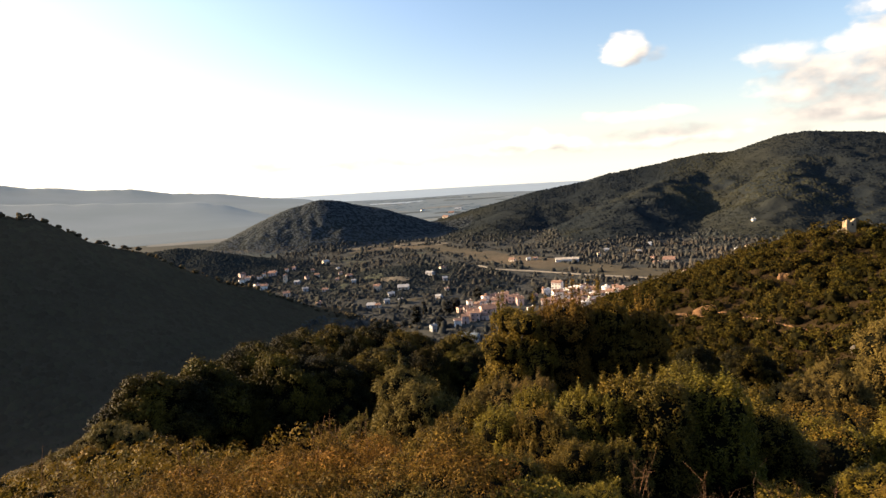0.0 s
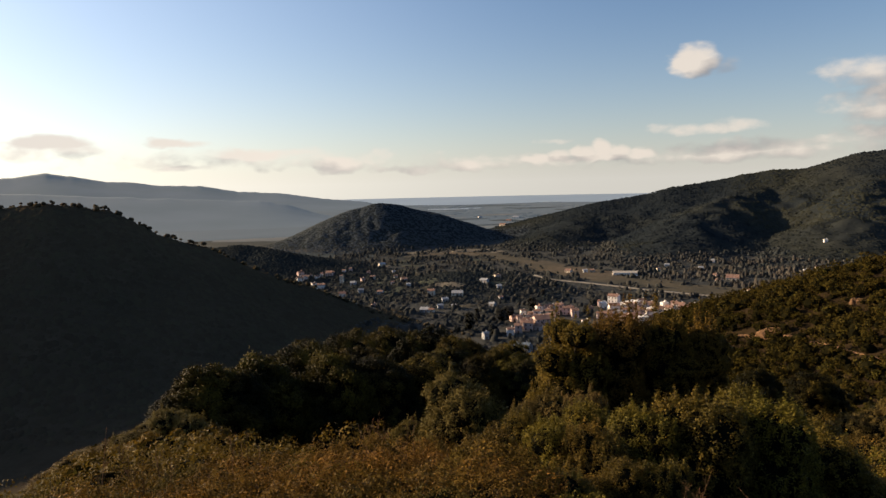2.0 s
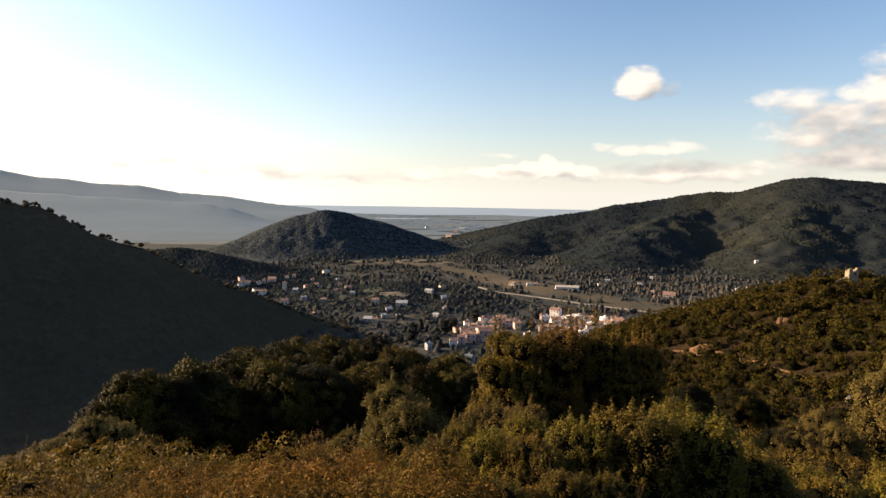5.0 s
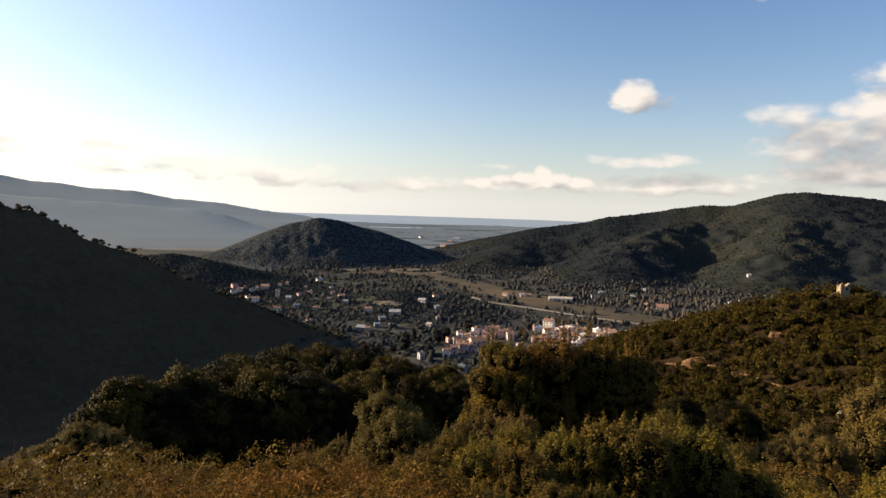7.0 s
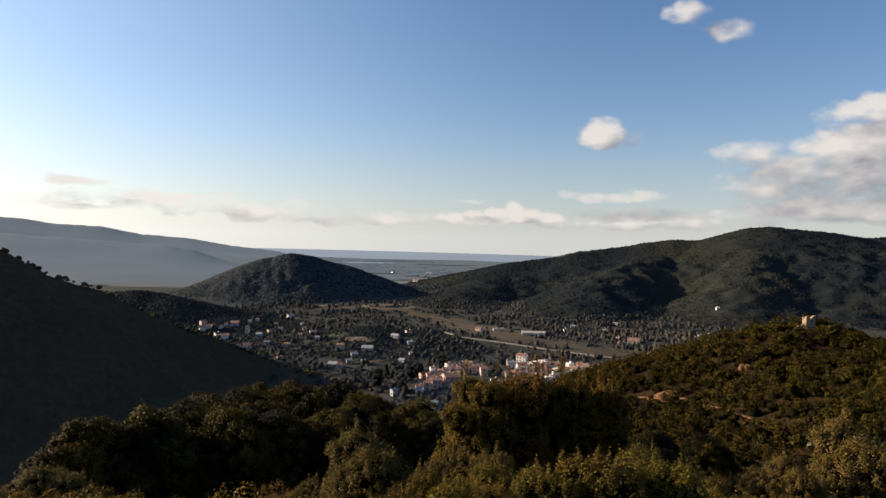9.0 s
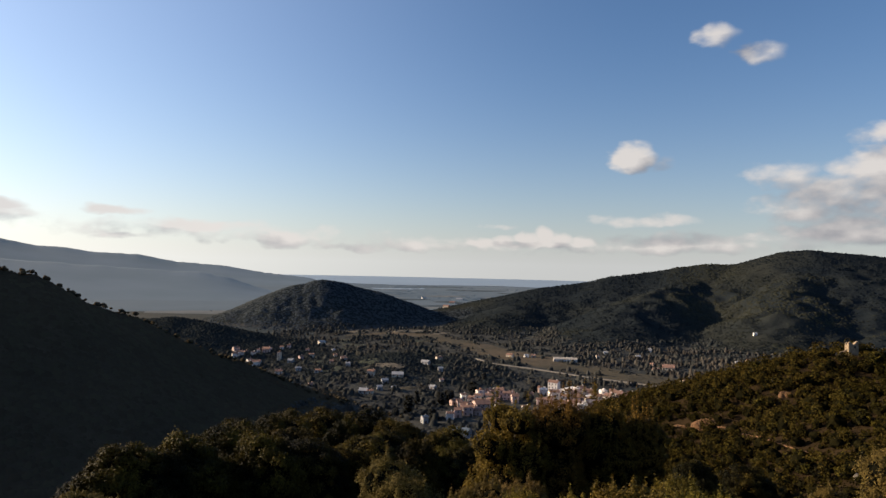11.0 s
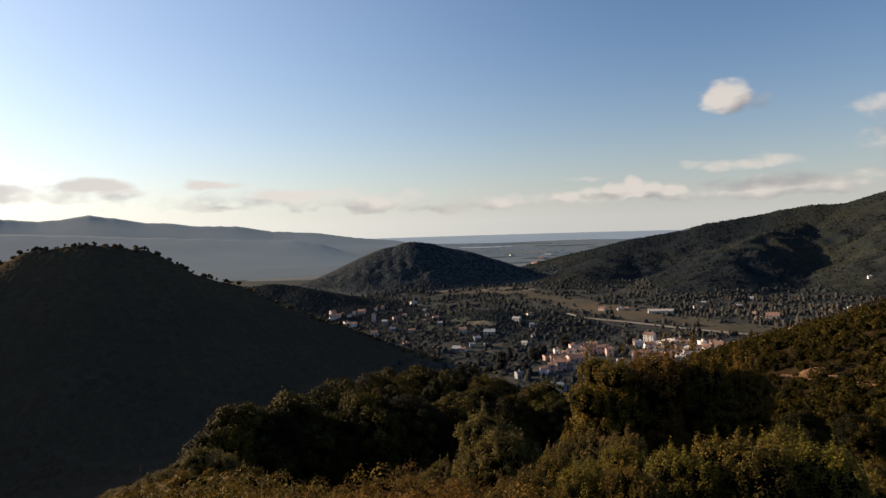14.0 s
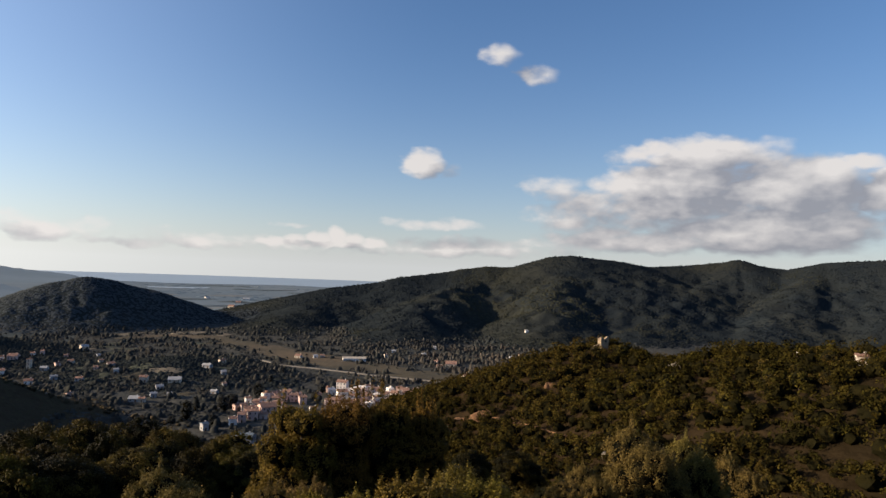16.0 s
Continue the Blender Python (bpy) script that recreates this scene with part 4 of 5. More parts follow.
for k, (az, r, w, slope) in enumerate([(5.2, 26, 3.6, -0.209), (9.2, 27, 3.9, -0.203), (13.4, 28, 3.7, -0.201), (16.3, 28.5, 2.6, -0.212)]):
    OAK = plant("oak_tree", "leafy downy oak with golden olive leaves on the slope", "tree", at(az, r), w, rise_to(az, r, slope), 460, 34000, (0.085, 0.055), M_LEAF_OAK, 11 + k, stem=0.05, group="oaks on the slope", lobes=19, fine=0.05, shoots=80, tall=1.1)
MASTIC = plant("mastic_shrub", "rounded pale green evergreen shrub on the slope", "shrub", at(-4.5, 14), 2.35, rise_to(-4.5, 14, -0.302), 400, 26000, (0.05, 0.026), M_LEAF_PALE, 21, group="shrubs on the near slope", lobes=15, fine=0.05, shoots=30, tall=1.2)
ARBUTUS = plant("arbutus_shrub", "dense bright green upright shrub on the slope", "shrub", at(16.2, 8.5), 1.55, rise_to(16.2, 8.5, -0.322), 280, 16000, (0.042, 0.02), M_LEAF_BRIGHT, 24, group="shrubs on the near slope", lobes=13, fine=0.05, shoots=60, tall=1.6)
HEATHER = plant("tree_heath_shrub", "feathery olive tree heath with upright shoots", "shrub", at(3.4, 7.8), 1.25, rise_to(3.4, 7.8, -0.375), 280, 18000, (0.036, 0.012), M_LEAF_HEATH, 26, group="shrubs on the near slope", lobes=13, fine=0.044, shoots=120, tall=1.9)
h_m, h_a, h_h = rise_to(-4.5, 14, -0.302), rise_to(16.2, 8.5, -0.322), rise_to(3.4, 7.8, -0.375)
for az, r, w, slope in [(-28.6, 31, 3.4, -0.318), (-31.2, 32, 3.8, -0.334), (-33.8, 32, 3.6, -0.350), (-36.6, 31, 3.8, -0.368), (-40, 31, 4.0, -0.395), (-29.8, 25, 2.8, -0.365), (-32.6, 25, 2.8, -0.378),
                        (-26.2, 26, 2.6, -0.368), (-35.6, 25, 2.8, -0.388), (-23.2, 25, 2.4, -0.392), (-44, 31, 4.0, -0.42), (2.6, 15, 1.8, -0.330), (-9.5, 15, 1.2, -0.372), (34.5, 40, 6.0, -0.222), (38.5, 44, 5.0, -0.228), (30.5, 36, 3.6, -0.285), (42, 50, 5, -0.245), (6.5, 17, 1.9, -0.318), (28, 26, 2.6, -0.31)]:
    stand_to(MASTIC, 2.35, h_m, az, r, w, slope)
for az, r, w, slope in [(20.9, 9, 1.5, -0.318), (11.4, 8.2, 1.15, -0.350), (25.2, 10, 1.5, -0.352), (23.5, 15, 2.0, -0.330), (30.4, 12.5, 1.7, -0.37), (36, 13, 1.9, -0.335), (44, 16, 2.2, -0.31), (19.0, 15, 2.0, -0.305),
                        (51, 16, 2.2, -0.31), (13.5, 6.6, 0.8, -0.43), (34, 8.4, 1.3, -0.42), (40, 9.5, 1.5, -0.38)]:
    stand_to(ARBUTUS, 1.55, h_a, az, r, w, slope)
for az, r, w, slope in [(-1.4, 7.8, 1.15, -0.395), (7.2, 7.6, 1.2, -0.380), (9.9, 6.5, 0.85, -0.435), (0.9, 9.6, 1.15, -0.362), (6.4, 10.4, 1.3, -0.345),
                        (4.6, 6.1, 0.85, -0.460), (1.4, 6.0, 0.75, -0.490), (7.4, 5.6, 0.7, -0.510), (12.2, 5.6, 0.75, -0.510), (-3.4, 6.6, 0.8, -0.470),
                        (36.5, 7.4, 1.2, -0.44), (44, 8.5, 1.4, -0.42), (52, 9.5, 1.6, -0.41), (26, 5.8, 0.8, -0.51), (33, 6.0, 0.9, -0.51)]:
    stand_to(HEATHER, 1.25, h_h, az, r, w, slope)
h_1, h_2 = rise_to(-26.0, 36, -0.263), rise_to(-11, 54, -0.221)
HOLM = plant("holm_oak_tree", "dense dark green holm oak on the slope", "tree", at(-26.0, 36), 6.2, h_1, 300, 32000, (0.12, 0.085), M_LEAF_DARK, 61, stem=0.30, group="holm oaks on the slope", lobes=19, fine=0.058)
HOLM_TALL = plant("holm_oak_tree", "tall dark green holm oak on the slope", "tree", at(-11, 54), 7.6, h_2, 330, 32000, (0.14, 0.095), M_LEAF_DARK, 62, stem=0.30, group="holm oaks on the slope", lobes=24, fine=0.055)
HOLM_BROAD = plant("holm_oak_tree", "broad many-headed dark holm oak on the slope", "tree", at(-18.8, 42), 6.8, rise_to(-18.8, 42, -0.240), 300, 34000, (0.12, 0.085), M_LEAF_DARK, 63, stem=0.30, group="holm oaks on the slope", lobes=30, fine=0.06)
h_3 = rise_to(-18.8, 42, -0.240)
for k, (az, r, w, slope) in enumerate([(-22.4, 38, 6.8, -0.258), (-24.6, 40, 5.0, -0.268), (-20.2, 42, 6.0, -0.252), (-16.0, 39, 6.6, -0.262), (-11.6, 40, 6.0, -0.266), (-7.2, 43, 6.6, -0.262),
                        (-2.8, 45, 6.0, -0.274), (1.4, 46, 5.6, -0.275), (-13.6, 45, 6.0, -0.247), (-9.2, 47, 5.6, -0.246), (-17.6, 47, 5.6, -0.240), (-5.0, 48, 5.4, -0.254),
                        (20.5, 44, 4.5, -0.275), (24.5, 52, 5.0, -0.270), (-27.8, 36, 4.6, -0.284), (-0.6, 48, 5.4, -0.262)]):
    ob, wide, high = ((HOLM, 6.2, h_1), (HOLM_BROAD, 6.8, h_3), (HOLM_TALL, 7.6, h_2))[k % 3]
    stand_to(ob, wide, high, az, r, w, slope)
for k, (az, r, w, slope) in enumerate([(-14.8, 50, 7.0, -0.226), (-7.3, 57, 8.2, -0.221), (-3.5, 60, 6.4, -0.242), (0.5, 62, 7.0, -0.245), (-18, 52, 6.0, -0.240), (-5.2, 52, 5.0, -0.236)]):
    ob, wide, high = ((HOLM_BROAD, 6.8, h_3), (HOLM_TALL, 7.6, h_2))[k % 2]
    stand_to(ob, wide, high, az, r, w, slope)
SLOPE_OAK = [plant("holm_oak_tree", "small dark green holm oak in the scrub of the slope", "tree", at(28 + 9 * k, 90 + 40 * k), 5.0, 4.0, 120, 3600, (0.26, 0.18), M_LEAF_DARK, 64 + k, stem=0.12, group="holm oaks in the slope scrub", lobes=13, fine=0.085) for k in range(3)]
for k in range(70):
    az, r = g.uniform(18, 58), g.uniform(55, 230)
    w = g.uniform(2.8, 6.0)
    stand(SLOPE_OAK[k % 3], az, r, g.uniform(0, 360), (w / 5.0, w / 5.0, w / 5.0 * g.uniform(0.7, 1.1)))
SPUR_OAK = [plant("holm_oak_tree", "round dark green oak on the sunlit spur", "tree", at(27 + 7 * k, 330 - 30 * k), 7.0, 5.6, 70, 1300, (0.62, 0.42), M_LEAF_DARK, 74 + k, stem=0.1, group="oaks on the spur", lobes=11, fine=0.1) for k in range(3)]
og = np.random.default_rng(45)
for k in range(170):
    az, r = og.uniform(17.5, 54), og.uniform(235, 430)
    x, y = at(az, r)
    spot = np.array([[x, y]])
    if float(land(np.array([x]), np.array([y]))[0]) < 14 or from_line(spot, TRACK)[0] < 4.5 or from_line(spot, [(30.6, 396), (31.4, 398)])[0] < 12:
        continue
    w = og.uniform(3.8, 7.6)
    stand(SPUR_OAK[k % 3], az, r, og.uniform(0, 360), (w / 7.0, w / 7.0, w / 7.0 * og.uniform(0.75, 1.1)))
p, a, r = scatter(17, 68, 13, 48, 2.1, g)
scrub("near_slope_scrub", p, g.uniform(0.5, 1.1, len(p)), 1400, (0.05, 0.026), M_LEAF_OAK, "tangled green scrub below the viewpoint", 12, M_CORE)

# dry heath and grass before the viewer's feet
HEATH = plant("dry_heath", "low golden brown dry heath bush", "heath", at(-14, 7.6), 1.5, 0.9, 200, 10000, (0.034, 0.015), M_LEAF_DRY, 91, group="dry heath at the hilltop edge", lobes=9, fine=0.055, shoots=60, core=False)
g = np.random.default_rng(93)
for az in np.arange(-60, 10, 7.5):
    for r0 in (6.2, 8.6):
        aa, rr = az + g.uniform(-3, 3), r0 + g.uniform(-0.8, 0.8)
        s = g.uniform(0.75, 1.1)
        stand(HEATH, aa, rr, g.uniform(0, 360), (s, s, s * g.uniform(0.7, 0.98)))


def carpet(name, az0, az1, r0, r1, count, leaf, height, mat, label, seed):
    """A waving knee-high layer of fine sprays over the ground."""
    g = np.random.default_rng(seed)
    az = g.uniform(az0, az1, count)
    r = np.sqrt(g.uniform(r0 * r0, r1 * r1, count))
    xy = polar(az, r)
    top = height * (0.66 + 0.42 * waves(xy[:, 0], xy[:, 1], 1.7, seed) + 0.2 * waves(xy[:, 0], xy[:, 1], 0.55, seed + 1))
    z = land(xy[:, 0], xy[:, 1]) + np.maximum(top, 0.15) * (1 - 0.55 * g.uniform(0, 1, count) ** 2)
    q = np.column_stack([xy, z])
    nrm = g.normal(size=(count, 3)) * 0.5 + [-0.1, -0.2, 0.5]
    nrm /= np.linalg.norm(nrm, axis=1)[:, None]
    t = np.cross(nrm, g.normal(size=(count, 3)))
    t /= np.linalg.norm(t, axis=1)[:, None] + 1e-9
    b = np.cross(nrm, t)
    s = g.uniform(0.5, 1.5, (count, 1))
    v = np.stack([q - t * leaf[0] * s / 2, q + b * leaf[1] * s / 2, q + t * leaf[0] * s / 2, q - b * leaf[1] * s / 2], 1).reshape(-1, 3)
    i = np.arange(count)[:, None] * 4
    return tagged(mesh_object(name, v, np.concatenate([i, i + 1, i + 2, i + 3], 1), mat), label, "heath", kind="stuff")


p, a, r = scatter(-68, 3, 3.9, 11.2, 0.42, g)
scrub("heath_tussocks", p + [0, 0, 0.12], g.uniform(0.2, 0.46, len(p)), 850, (0.025, 0.011), M_LEAF_DRY, "golden brown dry heath and grass at the viewer's feet", 95, M_CORE, 10, 0.42)
carpet("heath_carpet", -68, 3, 3.8, 11.0, 110000, (0.030, 0.010), 0.5, M_LEAF_DRY, "dry grass and fallen sprays between the heath tussocks", 95)
p, a, r = scatter(-68, -4, 10.5, 25, 0.85, g)
scrub("low_brow_scrub", p + [0, 0, 0.15], g.uniform(0.3, 0.62, len(p)), 420, (0.045, 0.024), M_LEAF_OAK, "low olive scrub on the brow of the slope", 97, M_CORE, 10, 0.5)
# Dark bushes added to fill what is only black shade below the trees.
p, a, r = scatter(-28, 3, 26, 37, 1.5, g)
scrub("shade_scrub", p, g.uniform(0.5, 1.0, len(p)), 160, (0.11, 0.07), M_LEAF_DARK, "dark undergrowth added to fill the black shade under the holm oaks", 96, M_CORE, 9)
carpet("brow_scrub_carpet", 2, 14, 4.2, 9, 20000, (0.035, 0.014), 0.34, M_LEAF_HEATH, "low green scrub on the brow of the hill", 99)
carpet("edge_scrub_carpet", 25, 66, 4.2, 9, 42000, (0.035, 0.014), 0.3, M_LEAF_OAK, "low green scrub along the edge of the hill", 101)
M_STALK = material("dry_stalk", (0.13, 0.07, 0.035), (0.09, 0.05, 0.028), 2.0, 0.8)


def stalk(seed, height):
    """A dry flower stalk with a few side twigs."""
    g = np.random.default_rng(seed)
    tip = np.array([g.normal(0, 0.12), g.normal(0, 0.12), height])
    paths = [[((0, 0, -0.05), 0.006), (tip * 0.5 + [0.03, 0, 0], 0.0045), (tip, 0.002)]]
    for k in range(7):
        s = g.uniform(0.4, 0.95)
        o = np.array([g.normal(0, 0.12), g.normal(0, 0.12), g.uniform(0.05, 0.2)])
        paths.append([(tip * s, 0.003), (tip * s + o, 0.0015)])
    v, f = branch_mesh(paths, 4)
    root = new("dry_stalk")
    mesh_object("stem", v, f, M_STALK, True, root)
    return tagged(root, "thin dry brown flower stalk standing in the heath", "plant", "dry stalks in the heath")


STALKS = [stalk(k, h) for k, h in ((1, 1.1), (2, 0.95), (3, 1.25))]
for k, ob in enumerate(STALKS):
    x, y = at(-9 - 2 * k, 8.6)
    ob.location = (x, y, float(land(np.array([x]), np.array([y]))[0]))
for k in range(44):
    az, rr = (g.uniform(-40, 2), g.uniform(7.5, 10.5)) if k < 30 else (g.uniform(14, 40), g.uniform(5.5, 7))
    s = g.uniform(0.7, 1.1) if k < 30 else g.uniform(0.45, 0.7)
    stand(STALKS[k % 3], az, rr, g.uniform(0, 360), (s, s, s))


# bare reddish twigs of a dead shrub
M_TWIG = material("bare_twig", (0.065, 0.038, 0.022), (0.045, 0.028, 0.018), 3.0, 0.8)


def twig_bush(seed, height):
    """A dead shrub: bare forked twigs."""
    g = np.random.default_rng(seed)
    paths = []
    for k in range(9):
        a = g.uniform(0, 6.28)
        lean = np.array([math.cos(a), math.sin(a), 0]) * g.uniform(0.15, 0.7)
        tip = (lean + [0, 0, 1]) * height * g.uniform(0.6, 1.0)
        knee = tip * 0.5 + g.normal(0, 0.05 * height, 3)
        paths.append([((0, 0, -0.05), 0.0028), (knee, 0.0018), (tip, 0.0007)])
        for j in range(6):
            s = g.uniform(0.3, 0.95)
            start = knee * (s / 0.5) if s < 0.5 else knee + (tip - knee) * (s - 0.5) / 0.5
            side = start + np.array([g.normal(0, 0.16), g.normal(0, 0.16), g.uniform(0.04, 0.22)]) * height
            paths.append([(start, 0.0012), ((start + side) / 2 + g.normal(0, 0.02 * height, 3), 0.0009), (side, 0.0005)])
    v, f = branch_mesh(paths, 4)
    root = new("dead_shrub")
    mesh_object("branch", v, f, M_TWIG, True, root)
    return tagged(root, "bare reddish brown twigs of a dead shrub", "shrub", "dead shrubs at the hill edge")


DEAD = twig_bush(301, 0.7)
x, y = at(24.5, 4.7)
DEAD.location = (x, y, float(land(np.array([x]), np.array([y]))[0]))
g = np.random.default_rng(303)
for az in (16.8, 21.5, 24.0, 27.5, 30.2, 33.0, 36.5, 40.0, -1.5, 3.2, 6.0):
    s = g.uniform(0.6, 1.0)
    stand(DEAD, az, g.uniform(4.5, 5.6), g.uniform(0, 360), (s, s, s * g.uniform(0.7, 1.0)))
# ---------------------------------------------------------------- buildings
M_WHITE = material("white_render", (0.72, 0.67, 0.62), (0.62, 0.57, 0.53), 0.3, 0.85, 0.1, 0.12)
M_CREAM = material("cream_render", (0.52, 0.45, 0.36), (0.44, 0.38, 0.31), 0.3, 0.85, 0.1, 0.12)
M_PINK = material("salmon_render", (0.57, 0.42, 0.365), (0.47, 0.345, 0.30), 0.3, 0.85, 0.1, 0.12)
M_GREY = material("grey_render", (0.34, 0.34, 0.34), (0.272, 0.272, 0.2805), 0.3, 0.85, 0.1, 0.12)
M_TILE = material("clay_roof_tiles", (0.27, 0.165, 0.122), (0.21, 0.130, 0.10), 0.6, 0.9, 0.4, 0.3)
M_SHEET = material("blue_grey_roof_sheet", (0.14, 0.168, 0.196), (0.112, 0.136, 0.159), 0.3, 0.5, 0.1, 0.1)
M_WINDOW = material("dark_window_glass", (0.03, 0.035, 0.045), (0.02, 0.025, 0.03), 1.0, 0.12, spec=0.6)
M_DOOR = material("brown_door_paint", (0.14, 0.08, 0.05), (0.10, 0.06, 0.04), 1.0, 0.6)


def block(w, d, z0, z1, x=0.0, y=0.0):
    v = np.array([(x + sx * w / 2, y + sy * d / 2, z) for z in (z0, z1) for sx, sy in ((-1, -1), (1, -1), (1, 1), (-1, 1))])
    f = np.array([(0, 3, 2, 1), (4, 5, 6, 7), (0, 1, 5, 4), (1, 2, 6, 5), (2, 3, 7, 6), (3, 0, 4, 7)])
    return v, f


def joined(pieces):
    vs, fs, n = [], [], 0
    for v, f in pieces:
        vs.append(v)
        fs.append(f + n)
        n += len(v)
    return np.concatenate(vs), np.concatenate(fs)


PANES = {}


def opening(name, w, h, mat):
    """A shared window or door mesh: a frame-deep slab."""
    if name not in PANES:
        v, f = block(w, 0.12, 0, h)
        o = mesh_object(name, v, f, mat)
        PANES[name] = o.data
        bpy.data.objects.remove(o)
    return PANES[name]


def house(az, r, w, h, wall, roof, gable, seed, deep=None, name="house", label="", turn=None, sink=0.4, group="houses of the valley"):
    """A rendered house: walls, a tiled or flat roof with a chimney, windows and a door."""
    g = np.random.default_rng(seed)
    w, h = max(w, 3.6), max(h, 2.8)
    d = deep or float(np.clip(w * g.uniform(0.7, 1.1), 4, 14))
    x, y = at(az, r)
    z = float(land(np.array([x]), np.array([y]))[0])
    root = new(name)
    spin = turn if turn is not None else g.uniform(-32, 32)
    root.matrix_world = pose(x, y, z - sink, 0, 0, -az + spin)
    h += sink
    pitch = min(w, d) * 0.22
    v, f = block(w, d, 0, h)
    if gable:
        k = len(v)
        v = np.concatenate([v, [(-w / 2, 0, h + pitch - 0.03), (w / 2, 0, h + pitch - 0.03)]])
        f = list(map(tuple, f)) + [(4, k, 7, 7), (5, 6, k + 1, k + 1)]
        f = [q for q in f if q != (4, 5, 6, 7)]
        me = bpy.data.meshes.new("walls")
        me.from_pydata([tuple(p) for p in v], [], [tuple(dict.fromkeys(map(int, q))) for q in f])
        me.materials.append(wall)
        o = new("wall", me)
        o.parent = root
        slabs = []
        for s in (-1, 1):
            e, t = d / 2 + 0.4, 0.18
            drop = pitch * e / (d / 2)
            a, b = (0, h + pitch), (s * e, h + pitch - drop)
            q = np.array([(sx * (w / 2 + 0.35), p[0], p[1] + dz) for sx in (-1, 1) for p in (a, b) for dz in (0, t)])
            slabs.append((q, np.array([(0, 1, 3, 2), (4, 6, 7, 5), (0, 2, 6, 4), (1, 5, 7, 3), (0, 4, 5, 1), (2, 3, 7, 6)])))
        rv, rf = joined(slabs)
        top = mesh_object("roof", rv, rf, roof, False, root)
        cv, cf = block(0.6, 0.6, h + pitch * 0.4, h + pitch + 0.8, w * 0.25, d * 0.12)
        mesh_object("chimney", cv, cf, wall, False, top)
    else:
        mesh_object("wall", v, f, wall, False, root)
        top = mesh_object("roof", *joined([block(w + 0.3, d + 0.3, h, h + 0.2), block(w * 0.3, d * 0.35, h + 0.2, h + 1.6, w * 0.18, d * 0.1)]), roof, False, root)
    floors = max(1, int((h - sink) / 2.7))
    cols = max(1, int(w / 3.0))
    for i in range(floors):
        for j in range(cols):
            px = (j + 0.5) / cols * w - w / 2
            pz = sink + 0.9 + i * (h - sink) / floors
            if i == 0 and j == cols // 2:
                o = new("door", opening("door", 1.1, 2.1, M_DOOR))
                pz = sink
            else:
                o = new("window", opening("window", 1.0, 1.3, M_WINDOW))
            o.parent = root
            o.location = (px, -d / 2, pz)
        for j in range(max(1, int(d / 4))):
            o = new("window", opening("window", 1.0, 1.3, M_WINDOW))
            o.parent = root
            o.rotation_euler = (0, 0, math.pi / 2)
            o.location = (-w / 2, (j + 0.5) / max(1, int(d / 4)) * d - d / 2, sink + 0.9 + i * (h - sink) / floors)
    tone = {M_WHITE: "white", M_CREAM: "cream", M_PINK: "salmon pink", M_GREY: "grey"}[wall]
    return tagged(root, label or f"{tone} rendered town house with a {'clay tile' if gable else 'flat'} roof", "house", group)


TOWN = [(0.2, 490, 6.8, 5.9), (0.9, 500, 7.8, 6.9), (1.8, 507, 9.6, 7.9), (2.6, 569, 6.9, 3.9), (2.9, 528, 15.5, 6.4), (3.8, 543, 10.3, 5.6),
        (4.5, 581, 9.0, 7.6), (5.1, 570, 8.8, 7.0), (5.8, 560, 7.7, 7.2), (4.3, 535, 3.7, 4.1), (1.4, 530, 9.1, 4.6), (2.2, 540, 11.2, 4.7)]
for k, (az, r, w, h) in enumerate(TOWN):
    house(az, r, w * 0.76, h * 0.85, (M_WHITE, M_PINK, M_PINK, M_WHITE, M_PINK, M_CREAM, M_PINK, M_PINK, M_PINK, M_WHITE, M_CREAM, M_PINK)[k], M_TILE, True, 200 + k, group="houses of the old town")
BLOCKS = [(8.2, 601, 6.2, 5.2, 0), (9.1, 615, 8.5, 9.5, 0), (9.1, 577, 7.9, 7.9, 0), (9.6, 584, 4.5, 7.0, 0), (10.2, 580, 5.0, 9.0, 1), (9.7, 545, 6.6, 5.6, 1),
          (9.8, 520, 6.0, 4.4, 0), (10.8, 546, 8.5, 6.6, 1), (10.8, 530, 6.3, 3.3, 0), (10.8, 601, 9.3, 7.3, 1)]
BLOCKS += [(11.4, 612, 6.3, 6.3, 0), (11.2, 567, 7.8, 6.8, 1), (12.0, 575, 5.9, 5.9, 2), (12.2, 598, 5.2, 4.1, 0), (12.7, 578, 7.0, 6.0, 1), (13.2, 597, 5.1, 7.2, 0),
           (13.7, 587, 7.1, 5.1, 1), (14.8, 590, 8.1, 5.4, 1), (15.7, 582, 5.0, 6.2, 0), (15.4, 596, 6.5, 4.6, 1)]
BLOCKS += [(16.3, 578, 4.2, 6.1, 0), (16.6, 570, 3.8, 7.0, 0), (14.3, 565, 8.0, 6.2, 1), (13.4, 553, 8.0, 6.3, 1), (11.5, 540, 7.0, 6.0, 1), (8.6, 554, 6.7, 5.7, 1), (7.9, 557, 4.8, 4.8, 1), (10.0, 598, 7.0, 6.0, 0), (12.0, 604, 7.0, 5.0, 1), (14.4, 606, 8.0, 4.5, 0)]
for k, (az, r, w, h, c) in enumerate(BLOCKS):
    house(az, r, w * 1.08, h * 0.98, (M_WHITE, M_PINK if k % 2 else M_WHITE, M_CREAM)[c], M_TILE if k % 3 else M_WHITE, bool(k % 3), 300 + k, group="apartment houses of the town")
ig = np.random.default_rng(66)
